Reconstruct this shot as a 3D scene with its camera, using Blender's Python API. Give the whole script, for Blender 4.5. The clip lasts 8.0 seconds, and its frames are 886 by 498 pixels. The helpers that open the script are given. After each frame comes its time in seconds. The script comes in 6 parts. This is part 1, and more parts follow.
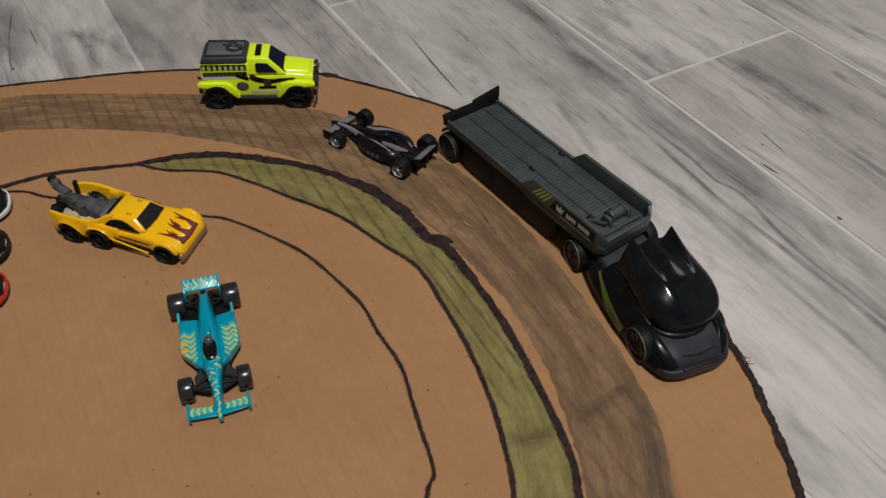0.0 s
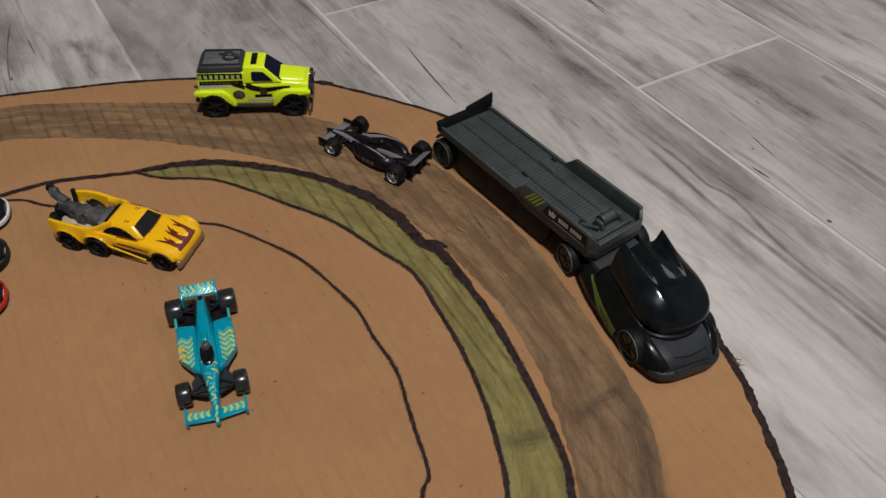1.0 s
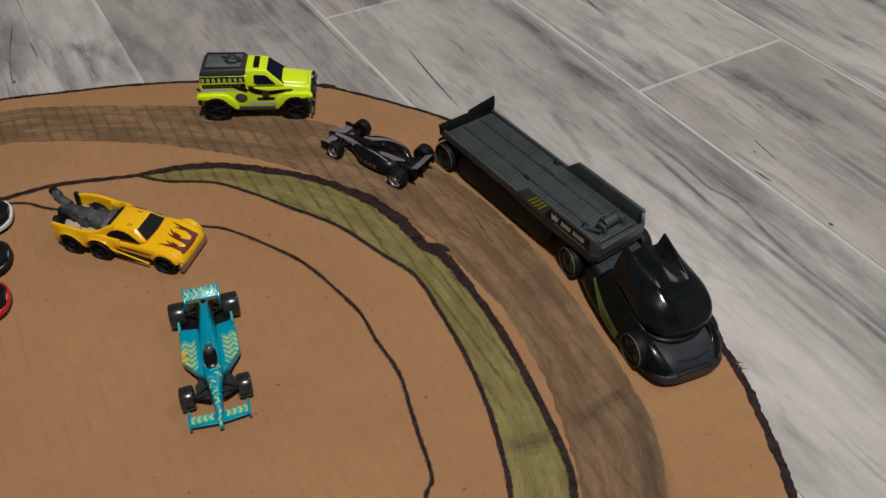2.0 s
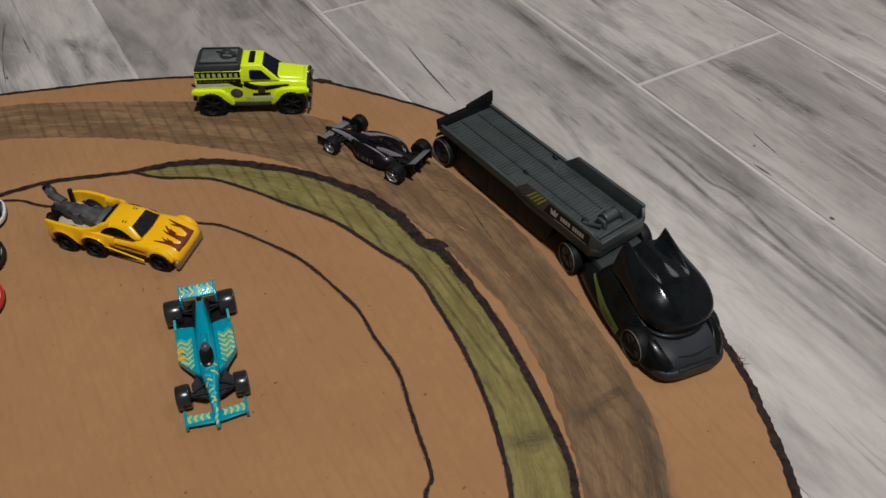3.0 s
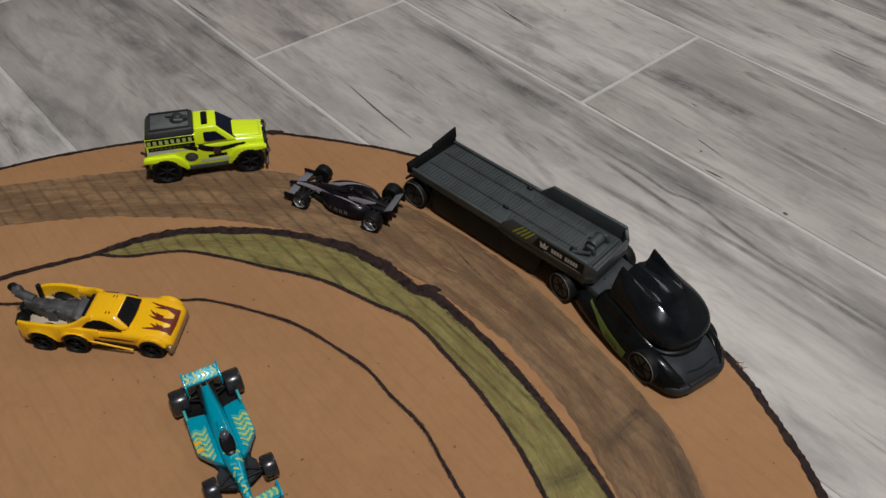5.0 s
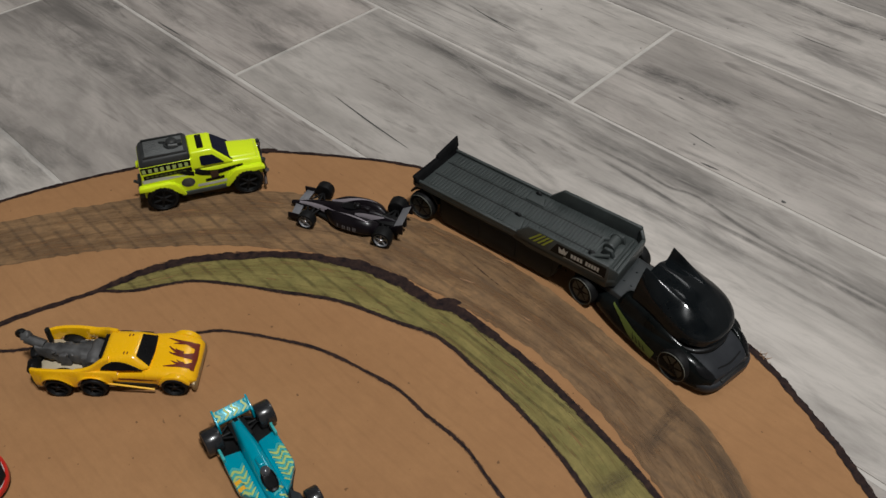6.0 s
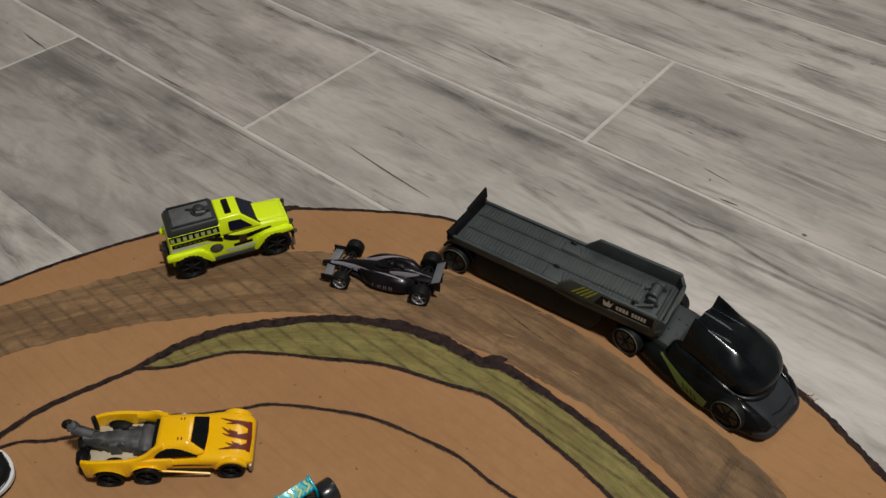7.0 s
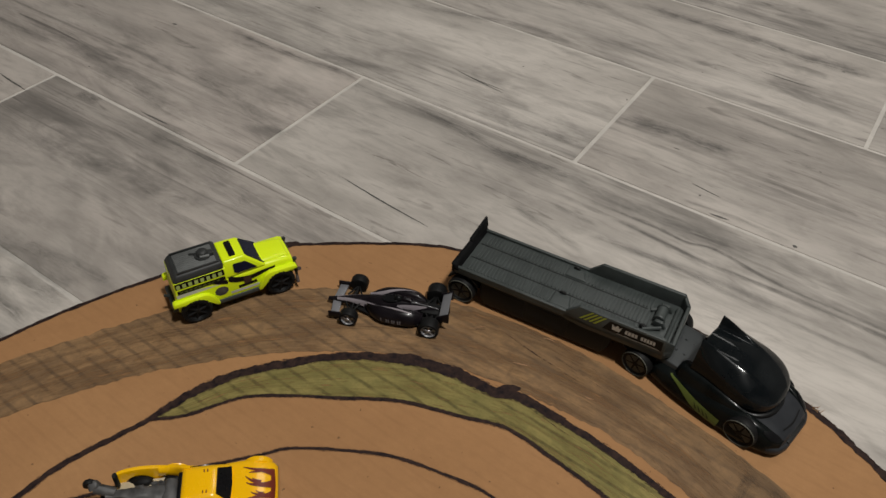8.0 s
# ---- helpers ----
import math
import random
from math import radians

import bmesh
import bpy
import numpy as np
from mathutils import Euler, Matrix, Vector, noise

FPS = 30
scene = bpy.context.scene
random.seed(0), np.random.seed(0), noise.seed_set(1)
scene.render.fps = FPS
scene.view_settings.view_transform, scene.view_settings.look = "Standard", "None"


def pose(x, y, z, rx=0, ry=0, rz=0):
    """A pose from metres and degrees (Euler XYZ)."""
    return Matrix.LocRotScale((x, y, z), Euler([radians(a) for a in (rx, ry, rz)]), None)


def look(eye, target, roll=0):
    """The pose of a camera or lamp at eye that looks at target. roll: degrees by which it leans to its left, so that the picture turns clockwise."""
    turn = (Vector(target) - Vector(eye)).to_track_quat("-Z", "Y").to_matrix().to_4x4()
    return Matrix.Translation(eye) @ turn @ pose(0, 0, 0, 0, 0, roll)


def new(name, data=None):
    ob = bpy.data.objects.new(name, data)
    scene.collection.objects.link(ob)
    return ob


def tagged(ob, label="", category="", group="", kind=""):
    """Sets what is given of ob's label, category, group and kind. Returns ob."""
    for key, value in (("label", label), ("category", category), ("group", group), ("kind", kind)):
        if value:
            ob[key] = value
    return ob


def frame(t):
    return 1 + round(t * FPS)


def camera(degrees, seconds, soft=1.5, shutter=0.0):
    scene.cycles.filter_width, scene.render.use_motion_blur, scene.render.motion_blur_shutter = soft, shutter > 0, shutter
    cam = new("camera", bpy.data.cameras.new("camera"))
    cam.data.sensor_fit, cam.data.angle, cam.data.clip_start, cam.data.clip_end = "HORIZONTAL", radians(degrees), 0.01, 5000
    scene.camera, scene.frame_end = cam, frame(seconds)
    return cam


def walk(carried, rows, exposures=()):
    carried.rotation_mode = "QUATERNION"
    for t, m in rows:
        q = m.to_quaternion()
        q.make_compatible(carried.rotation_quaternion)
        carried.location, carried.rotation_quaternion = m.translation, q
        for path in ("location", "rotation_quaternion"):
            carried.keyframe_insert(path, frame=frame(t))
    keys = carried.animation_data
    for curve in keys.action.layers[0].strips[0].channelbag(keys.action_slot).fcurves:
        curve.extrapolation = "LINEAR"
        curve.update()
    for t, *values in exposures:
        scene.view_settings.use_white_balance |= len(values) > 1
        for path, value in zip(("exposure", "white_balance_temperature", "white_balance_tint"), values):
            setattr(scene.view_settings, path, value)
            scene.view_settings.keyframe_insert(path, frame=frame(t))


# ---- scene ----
cam = camera(60.5, 8.0)
PATH = [
    (0, (0.017, 0.056, 0.295), (0.102, 1.445, -1.141), 2.7),
    (0.5, (0.02, 0.051, 0.294), (0.108, 1.447, -1.135), 2.6),
    (1, (0.019, 0.052, 0.298), (0.108, 1.453, -1.126), 2.4),
    (1.5, (0.018, 0.052, 0.3), (0.105, 1.458, -1.12), 2.4),
    (3, (0.017, 0.055, 0.296), (0.114, 1.452, -1.132), 2.4),
    (3.5, (0.013, 0.057, 0.298), (0.115, 1.452, -1.132), 2.2),
    (4, (-0.003, 0.06, 0.303), (0.156, 1.458, -1.119), 2.4),
    (4.5, (-0.017, 0.07, 0.309), (0.248, 1.459, -1.105), 2.6),
    (6, (-0.062, 0.096, 0.313), (0.416, 1.422, -1.106), 2.5),
    (6.5, (-0.082, 0.117, 0.322), (0.449, 1.44, -1.082), 2.4),
    (7, (-0.096, 0.13, 0.328), (0.482, 1.44, -1.068), 2.4),
    (7.5, (-0.104, 0.139, 0.334), (0.509, 1.439, -1.057), 2.1),
    (8, (-0.113, 0.147, 0.341), (0.547, 1.43, -1.044), 2.0),
]
# the picture turns a little warmer and darker on the way: seconds, stops, kelvin, tint
EXPOSURES = [(0.0, -0.10, 6290, 10), (3.5, -0.11, 6260, 10), (4.5, -0.12, 6190, 10), (6.5, -0.15, 6430, 7), (8.0, -0.14, 6690, 7)]
walk(cam, [(t, look(eye, target, roll)) for t, eye, target, roll in PATH], EXPOSURES)

# ---------------------------------------------------------------- light
world = bpy.data.worlds.new("world")
world.use_nodes = True
world.node_tree.nodes["Background"].inputs[0].default_value = (0.55, 0.55, 0.55, 1)
world.node_tree.nodes["Background"].inputs[1].default_value = 0.02
scene.world = world


def area_lamp(name, eye, target, size, watts, colour):
    data = bpy.data.lights.new(name, "AREA")
    data.shape, data.size, data.energy, data.color = "DISK", size, watts, colour
    ob = new(name, data)
    ob.matrix_world = look(eye, target)
    return ob


for place, size, watts in (((0.30, -0.38, 2.40), 0.28, 51.0), ((1.45, 1.45, 2.30), 0.90, 9.0)):
    area_lamp("ceiling_lamp", place, (place[0], place[1], 0.0), size, watts, (1.0, 0.98, 0.965))

# ---------------------------------------------------------------- materials


class Nodes:
    """A small builder for one node material."""

    def __init__(self, name):
        self.mat = bpy.data.materials.new(name)
        self.mat.use_nodes = True
        self.tree = self.mat.node_tree
        self.bsdf = self.tree.nodes["Principled BSDF"]
        self.out = self.tree.nodes["Material Output"]

    def add(self, kind, **settings):
        node = self.tree.nodes.new(kind)
        for key, value in settings.items():
            node.inputs[key.replace("_", " ")].default_value = value
        return node

    def link(self, a, b):
        self.tree.links.new(a, b)

    def coords(self, turn=0.0, scale=(1, 1, 1), shift=None):
        vector = self.add("ShaderNodeTexCoord").outputs["Object"]
        for rot, size, move in ((turn, (1, 1, 1), None), (0.0, scale, shift)):
            m = self.add("ShaderNodeMapping")
            m.inputs["Rotation"].default_value = (0, 0, rot)
            m.inputs["Scale"].default_value = size
            self.link(vector, m.inputs["Vector"])
            if move is not None:
                self.link(move, m.inputs["Location"])
            vector = m.outputs["Vector"]
        return vector

    def noise(self, vector, scale, detail=4, rough=0.6, distortion=0.0):
        n = self.add("ShaderNodeTexNoise", Scale=scale, Detail=detail, Roughness=rough, Distortion=distortion)
        self.link(vector, n.inputs["Vector"])
        return n.outputs["Fac"]

    def ramp(self, fac, stops):
        r = self.add("ShaderNodeValToRGB")
        e = r.color_ramp.elements
        while len(e) < len(stops):
            e.new(0.5)
        for el, (at, c) in zip(e, stops):
            el.position = at
            el.color = (c, c, c, 1) if isinstance(c, (int, float)) else (*c, 1)
        self.link(fac, r.inputs["Fac"])
        return r.outputs["Color"]

    def mix(self, fac, a, b, kind="MIX"):
        m = self.tree.nodes.new("ShaderNodeMix")
        m.data_type, m.blend_type = "RGBA", kind
        for socket, value in ((m.inputs[0], fac), (m.inputs[6], a), (m.inputs[7], b)):
            if isinstance(value, bpy.types.NodeSocket):
                self.link(value, socket)
            elif isinstance(value, (int, float)):
                socket.default_value = value
            else:
                socket.default_value = (*value, 1)
        return m.outputs[2]

    def maths(self, op, a, b=0.0):
        m = self.tree.nodes.new("ShaderNodeMath")
        m.operation = op
        for socket, value in ((m.inputs[0], a), (m.inputs[1], b)):
            if isinstance(value, bpy.types.NodeSocket):
                self.link(value, socket)
            else:
                socket.default_value = value
        return m.outputs[0]

    def bump(self, height, strength, distance):
        b = self.add("ShaderNodeBump", Strength=strength, Distance=distance)
        self.link(height, b.inputs["Height"])
        self.link(b.outputs["Normal"], self.bsdf.inputs["Normal"])
        return b

    def set(self, **values):
        for key, value in values.items():
            socket = self.bsdf.inputs[key.replace("_", " ")]
            if isinstance(value, bpy.types.NodeSocket):
                self.link(value, socket)
            elif isinstance(value, tuple):
                socket.default_value = (*value, 1)
            else:
                socket.default_value = value
        return self.mat


def toy(name, colour, rough=0.35, metal=0.0, coat=0.0, wear=0.12, grain=900.0, bump=0.15, shine=0.5):
    """Painted metal or moulded plastic of a small toy, with dust, faint mottling and worn gloss."""
    n = Nodes(name)
    v = n.coords()
    big, fine = n.noise(v, 90, 3), n.noise(v, grain, 2)
    dark = tuple(c * (1 - wear) for c in colour)
    light = tuple(min(1, c * (1 + 0.6 * wear) + 0.02 * wear) for c in colour)
    col = n.mix(n.ramp(big, [(0.3, 0.0), (0.7, 1.0)]), dark, light)
    r = n.maths("ADD", n.maths("MULTIPLY", big, 0.22), rough - 0.11)
    n.bump(fine, bump, 0.0001)
    return n.set(Base_Color=col, Roughness=r, Metallic=metal, Coat_Weight=coat, Coat_Roughness=0.08, Specular_IOR_Level=shine)


FLUTE = radians(28.5)


def flutes(n, pitch=0.0087, wobble=0.9):
    """Lines that follow the flutes inside the board: 0 between them, 1 on them."""
    v = n.coords(turn=-FLUTE)
    w = n.add("ShaderNodeTexWave", Scale=0.31416 / pitch, Distortion=wobble, Detail=3.0, Detail_Scale=2.2)
    n.link(v, w.inputs["Vector"])
    return w.outputs["Fac"]


def cardboard_material():
    n = Nodes("kraft_cardboard")
    v = n.coords()
    long_fibre = n.coords(turn=-FLUTE, scale=(1, 0.25, 1))
    blotch, fibre = n.noise(v, 9, 5), n.noise(long_fibre, 420, 5, 0.7)
    lines = n.ramp(flutes(n, wobble=0.6), [(0.84, 0.0), (0.99, 1.0)])
    patchy = n.ramp(n.noise(v, 34, 4), [(0.36, 0.15), (0.62, 1.0)])
    col = n.mix(n.ramp(blotch, [(0.3, 0.0), (0.7, 1.0)]), (0.3462, 0.1765, 0.0756), (0.4208, 0.2235, 0.09853))
    col = n.mix(n.maths("MULTIPLY", n.ramp(fibre, [(0.40, 0.0), (0.66, 1.0)]), 0.15), col, (0.2236, 0.1129, 0.05345))
    col = n.mix(n.maths("MULTIPLY", n.maths("MULTIPLY", lines, patchy), 0.13), col, (0.1946, 0.09545, 0.04429))
    mottle = n.noise(v, 150, 7, 0.78)
    col = n.mix(n.maths("MULTIPLY", n.ramp(mottle, [(0.40, 0.0), (0.66, 1.0)]), 0.14), col, (0.2195, 0.1098, 0.04887))
    col = n.mix(n.maths("MULTIPLY", n.ramp(mottle, [(0.28, 1.0), (0.42, 0.0)]), 0.18), col, (0.4141, 0.2307, 0.1145))
    specks = n.ramp(n.noise(v, 260, 2, 0.5), [(0.722, 0.0), (0.742, 1.0)])
    col = n.mix(n.maths("MULTIPLY", specks, 0.6), col, (0.07454, 0.03977, 0.02291))
    height = n.maths("ADD", n.maths("MULTIPLY", flutes(n), 0.5), n.maths("MULTIPLY", fibre, 0.2))
    n.bump(height, 0.14, 0.0006)
    return n.set(Base_Color=col, Roughness=0.82, Specular_IOR_Level=0.25)


def stain_material(name, colours, cover, line_colour, lines_left, lines_right, size, fade=False, lines_low=None, dark_low=0.0):
    """Marker rubbed over the board in strokes along it: lets the board show through, darker on the flutes."""
    n = Nodes(name)
    v = n.coords()
    uv = n.add("ShaderNodeSeparateXYZ")
    n.link(n.add("ShaderNodeTexCoord").outputs["UV"], uv.inputs[0])
    bend = n.maths("MULTIPLY", n.maths("SUBTRACT", n.noise(v, 45, 3), 0.5), 0.0035)
    strokes = []
    for squeeze in (0.11, 0.22):
        along = n.add("ShaderNodeCombineXYZ")
        n.link(n.maths("MULTIPLY", uv.outputs[0], size[0] * squeeze), along.inputs[0])
        n.link(n.maths("ADD", n.maths("MULTIPLY", uv.outputs[1], size[1]), bend), along.inputs[1])
        strokes.append(along.outputs[0])
    streak = n.noise(strokes[0], 520, 6, 0.72)
    broad = n.noise(strokes[1], 95, 5, 0.65, 0.3)
    cloud = n.noise(v, 40, 5, 0.62)
    split = n.add("ShaderNodeSeparateXYZ")
    n.link(v, split.inputs[0])

    def slope(socket, values):
        m = n.add("ShaderNodeMapRange")
        for s, value in zip(m.inputs[1:5], values):
            s.default_value = value
        n.link(socket, m.inputs[0])
        return m.outputs[0]

    weight = slope(split.outputs[0], (-0.03, 0.06, lines_left, lines_right))
    if lines_low:
        weight = n.maths("MULTIPLY", weight, slope(split.outputs[1], (*lines_low, 0.0, 1.0)))
    col = n.mix(n.ramp(broad, [(0.41, 0.0), (0.60, 1.0)]), colours[0], colours[1])
    col = n.mix(n.maths("MULTIPLY", n.ramp(streak, [(0.46, 0.0), (0.70, 1.0)]), 0.15), col, colours[2])
    col = n.mix(n.maths("MULTIPLY", n.ramp(cloud, [(0.45, 0.0), (0.68, 1.0)]), 0.45), col, colours[2])
    speckle, patch = n.noise(v, 700, 4, 0.75), n.noise(v, 150, 5, 0.7)
    col = n.mix(n.maths("MULTIPLY", n.ramp(speckle, [(0.47, 0.0), (0.66, 1.0)]), 0.30), col, colours[2])
    col = n.mix(n.maths("MULTIPLY", n.ramp(patch, [(0.46, 0.0), (0.66, 1.0)]), 0.45), col, colours[2])
    # darker towards low y: shifts to the third colour from 0.36 down to 0.25
    low_mix = slope(split.outputs[1], (0.36, 0.25, 0.0, dark_low))
    col = n.mix(low_mix, col, colours[2])
    lines = n.ramp(flutes(n, wobble=0.6), [(0.80, 0.0), (0.97, 1.0)])
    soft = n.ramp(n.noise(v, 75, 4), [(0.36, 0.35), (0.58, 1.0)])
    col = n.mix(n.maths("MULTIPLY", n.maths("MULTIPLY", lines, soft), weight), col, line_colour)
    n.bump(n.maths("ADD", flutes(n, wobble=1.1), n.maths("MULTIPLY", streak, 0.4)), 0.25, 0.0005)
    n.set(Base_Color=col, Roughness=0.7, Specular_IOR_Level=0.25)
    fac = n.maths("ADD", n.maths("MULTIPLY", streak, 0.8), n.maths("MULTIPLY", broad, 0.8))
    alpha = n.ramp(fac, [(0.66, cover[0]), (0.84, cover[1])])
    scratch = n.ramp(n.noise(strokes[0], 420, 4, 0.65), [(0.33, 0.40), (0.42, 1.0)])
    alpha = n.maths("MULTIPLY", alpha, scratch)
    if fade:
        for k in (0, 1):
            inside = n.maths("SUBTRACT", 0.5, n.maths("ABSOLUTE", n.maths("SUBTRACT", uv.outputs[k], 0.5)))
            inside = n.maths("ADD", inside, n.maths("MULTIPLY", n.maths("SUBTRACT", n.noise(v, 130, 4), 0.5), 0.55))
            alpha = n.maths("MULTIPLY", alpha, n.ramp(inside, [(0.04, 0.0), (0.40, 1.0)]))
    n.set(Alpha=alpha)
    return n.mat


def marker_material():
    n = Nodes("black_marker_ink")
    v = n.coords()
    a = n.noise(v, 260, 5, 0.7)
    col = n.mix(n.ramp(a, [(0.35, 0.0), (0.75, 1.0)]), (0.010, 0.007, 0.009), (0.060, 0.034, 0.026))
    n.bump(n.noise(v, 900, 2), 0.2, 0.0002)
    return n.set(Base_Color=col, Roughness=n.ramp(a, [(0.3, 0.55), (0.7, 0.8)]), Specular_IOR_Level=0.12)


def bleed_material():
    """Thin ink that ran into the paper beside the marker lines."""
    n = Nodes("bled_marker_ink")
    v = n.coords()
    a = n.noise(v, 420, 5, 0.75)
    n.bump(n.noise(v, 900, 2), 0.1, 0.0002)
    return n.set(Base_Color=n.mix(a, (0.020, 0.012, 0.016), (0.060, 0.034, 0.034)), Roughness=0.8, Specular_IOR_Level=0.12, Alpha=n.ramp(a, [(0.42, 0.0), (0.62, 0.75)]))


def tile_material():
    """Grey wood-look porcelain. The object's colour sets each plank apart: where its dark grain runs, how strong it is, its tone."""
    n = Nodes("grey_wood_look_porcelain")
    info = n.add("ShaderNodeObjectInfo")
    rnd = info.outputs["Random"]
    shift = n.add("ShaderNodeCombineXYZ")
    for i, k in enumerate((7.3, 31.7, 3.1)):
        n.link(n.maths("MULTIPLY", rnd, k), shift.inputs[i])
    traits = n.add("ShaderNodeSeparateColor")
    n.link(info.outputs["Color"], traits.inputs[0])
    place = n.add("ShaderNodeSeparateXYZ")
    n.link(n.coords(), place.inputs[0])

    def field(squeeze, scale, detail, rough, distortion):
        return n.noise(n.coords(scale=(squeeze, 1, 1), shift=shift.outputs[0]), scale, detail, rough, distortion)

    band = field(0.30, 15, 4, 0.55, 0.8)
    streak = field(0.16, 60, 6, 0.68, 0.8)
    fine = field(0.12, 300, 5, 0.75, 0.3)
    cloud = field(0.50, 10, 6, 0.60, 0.8)
    smoke = field(0.30, 26, 7, 0.62, 1.0)
    blotch = field(0.45, 60, 6, 0.66, 0.8)
    dash = field(0.15, 110, 4, 0.60, 0.9)
    tone = n.mix(traits.outputs[2], (0.4752, 0.418, 0.3802), (0.605, 0.562, 0.5152))
    # soft worn clouds, then smears along the plank
    col = n.mix(n.maths("MULTIPLY", n.ramp(cloud, [(0.40, 0.0), (0.64, 1.0)]), 0.60), tone, (0.31, 0.2814, 0.2556))
    col = n.mix(n.maths("MULTIPLY", n.ramp(cloud, [(0.30, 1.0), (0.46, 0.0)]), 0.35), col, (0.5938, 0.5452, 0.4983))
    col = n.mix(n.maths("MULTIPLY", n.ramp(band, [(0.50, 0.0), (0.70, 1.0)]), 0.50), col, (0.2051, 0.1865, 0.1688))
    col = n.mix(n.maths("MULTIPLY", n.ramp(smoke, [(0.52, 0.0), (0.68, 1.0)]), 0.55), col, (0.1876, 0.1706, 0.1543))
    col = n.mix(n.maths("MULTIPLY", n.ramp(smoke, [(0.30, 1.0), (0.46, 0.0)]), 0.30), col, (0.585, 0.541, 0.4943))
    col = n.mix(n.maths("MULTIPLY", n.ramp(blotch, [(0.52, 0.0), (0.68, 1.0)]), 0.26), col, (0.2008, 0.1831, 0.1656))
    col = n.mix(n.maths("MULTIPLY", n.ramp(streak, [(0.56, 0.0), (0.72, 1.0)]), 0.26), col, (0.1659, 0.1498, 0.135))
    rough_patch = n.ramp(cloud, [(0.42, 0.25), (0.60, 1.0)])
    col = n.mix(n.maths("MULTIPLY", n.maths("MULTIPLY", n.ramp(dash, [(0.60, 0.0), (0.68, 1.0)]), rough_patch), 0.60), col, (0.1091, 0.09571, 0.0852))
    col = n.mix(n.maths("MULTIPLY", n.ramp(fine, [(0.48, 0.0), (0.68, 1.0)]), 0.20), col, (0.1659, 0.1498, 0.135))
    # the heavy grain of this plank
    centre = n.maths("MULTIPLY", n.maths("SUBTRACT", traits.outputs[0], 0.5), 0.15)
    off = n.maths("ABSOLUTE", n.maths("SUBTRACT", n.maths("ADD", place.outputs[1], n.maths("MULTIPLY", n.maths("SUBTRACT", band, 0.5), 0.06)), centre))
    near = n.ramp(n.maths("MULTIPLY", off, 30.0), [(0.20, 1.0), (0.80, 0.0)])
    second = n.maths("ABSOLUTE", n.maths("SUBTRACT", off, 0.042))
    near = n.maths("MAXIMUM", near, n.maths("MULTIPLY", n.ramp(n.maths("MULTIPLY", second, 40.0), [(0.10, 1.0), (0.70, 0.0)]), 0.6))
    brush = n.maths("ADD", n.maths("MULTIPLY", field(0.09, 90, 6, 0.70, 1.0), 0.6), n.maths("MULTIPLY", smoke, 0.4))
    grain = n.ramp(brush, [(0.44, 0.0), (0.58, 1.0)])
    col = n.mix(n.maths("MULTIPLY", n.maths("MULTIPLY", near, n.maths("ADD", n.maths("MULTIPLY", grain, 0.72), 0.22)), traits.outputs[1]), col, (0.07421, 0.06908, 0.06511))
    wide = n.ramp(n.maths("MULTIPLY", off, 14.0), [(0.30, 1.0), (0.95, 0.0)])
    hairs = n.ramp(field(0.035, 125, 6, 0.70, 0.8), [(0.535, 0.0), (0.63, 1.0)])
    col = n.mix(n.maths("MULTIPLY", n.maths("MULTIPLY", hairs, wide), n.maths("MULTIPLY", traits.outputs[1], 0.88)), col, (0.08295, 0.07657, 0.07234))
    cracks = n.ramp(field(0.05, 44, 4, 0.55, 0.9), [(0.705, 0.0), (0.72, 1.0)])
    col = n.mix(n.maths("MULTIPLY", cracks, 0.6), col, (0.05239, 0.04661, 0.0426))
    pits = n.ramp(field(0.6, 150, 2, 0.5, 0.0), [(0.77, 0.0), (0.79, 1.0)])
    col = n.mix(n.maths("MULTIPLY", pits, 0.8), col, (0.05239, 0.04578, 0.04019))
    n.bump(n.maths("ADD", n.maths("MULTIPLY", streak, 0.6), fine), 0.15, 0.0006)
    return n.set(Base_Color=col, Roughness=n.ramp(streak, [(0.3, 0.45), (0.7, 0.6)]), Specular_IOR_Level=0.3)


def smear_material(name, colour, cover):
    """Soft grey print of the wood pattern, fading out to its edges, brushed along its length."""
    n = Nodes(name)
    v = n.coords()
    uv = n.add("ShaderNodeSeparateXYZ")
    n.link(n.add("ShaderNodeTexCoord").outputs["UV"], uv.inputs[0])
    along = n.add("ShaderNodeCombineXYZ")
    n.link(n.maths("MULTIPLY", uv.outputs[0], 3.0), along.inputs[0])
    n.link(n.maths("ADD", n.maths("MULTIPLY", uv.outputs[1], 7.0), n.maths("MULTIPLY", n.noise(v, 30, 3), 3.0)), along.inputs[1])
    n.link(n.noise(v, 3, 1), along.inputs[2])
    brush, blot = n.noise(along.outputs[0], 1.6, 6, 0.7), n.noise(v, 55, 5, 0.65)
    alpha = n.ramp(n.maths("ADD", n.maths("MULTIPLY", brush, 0.6), n.maths("MULTIPLY", blot, 0.4)), [(0.36, 0.0), (0.62, cover)])
    for k, wide in ((0, 0.22), (1, 0.46)):
        inside = n.maths("SUBTRACT", 0.5, n.maths("ABSOLUTE", n.maths("SUBTRACT", uv.outputs[k], 0.5)))
        inside = n.maths("ADD", inside, n.maths("MULTIPLY", n.maths("SUBTRACT", blot, 0.5), 0.25))
        alpha = n.maths("MULTIPLY", alpha, n.ramp(inside, [(0.02, 0.0), (wide, 1.0)]))
    col = n.mix(blot, tuple(c * 0.85 for c in colour), tuple(c * 1.15 for c in colour))
    return n.set(Base_Color=col, Roughness=0.55, Specular_IOR_Level=0.3, Alpha=alpha)


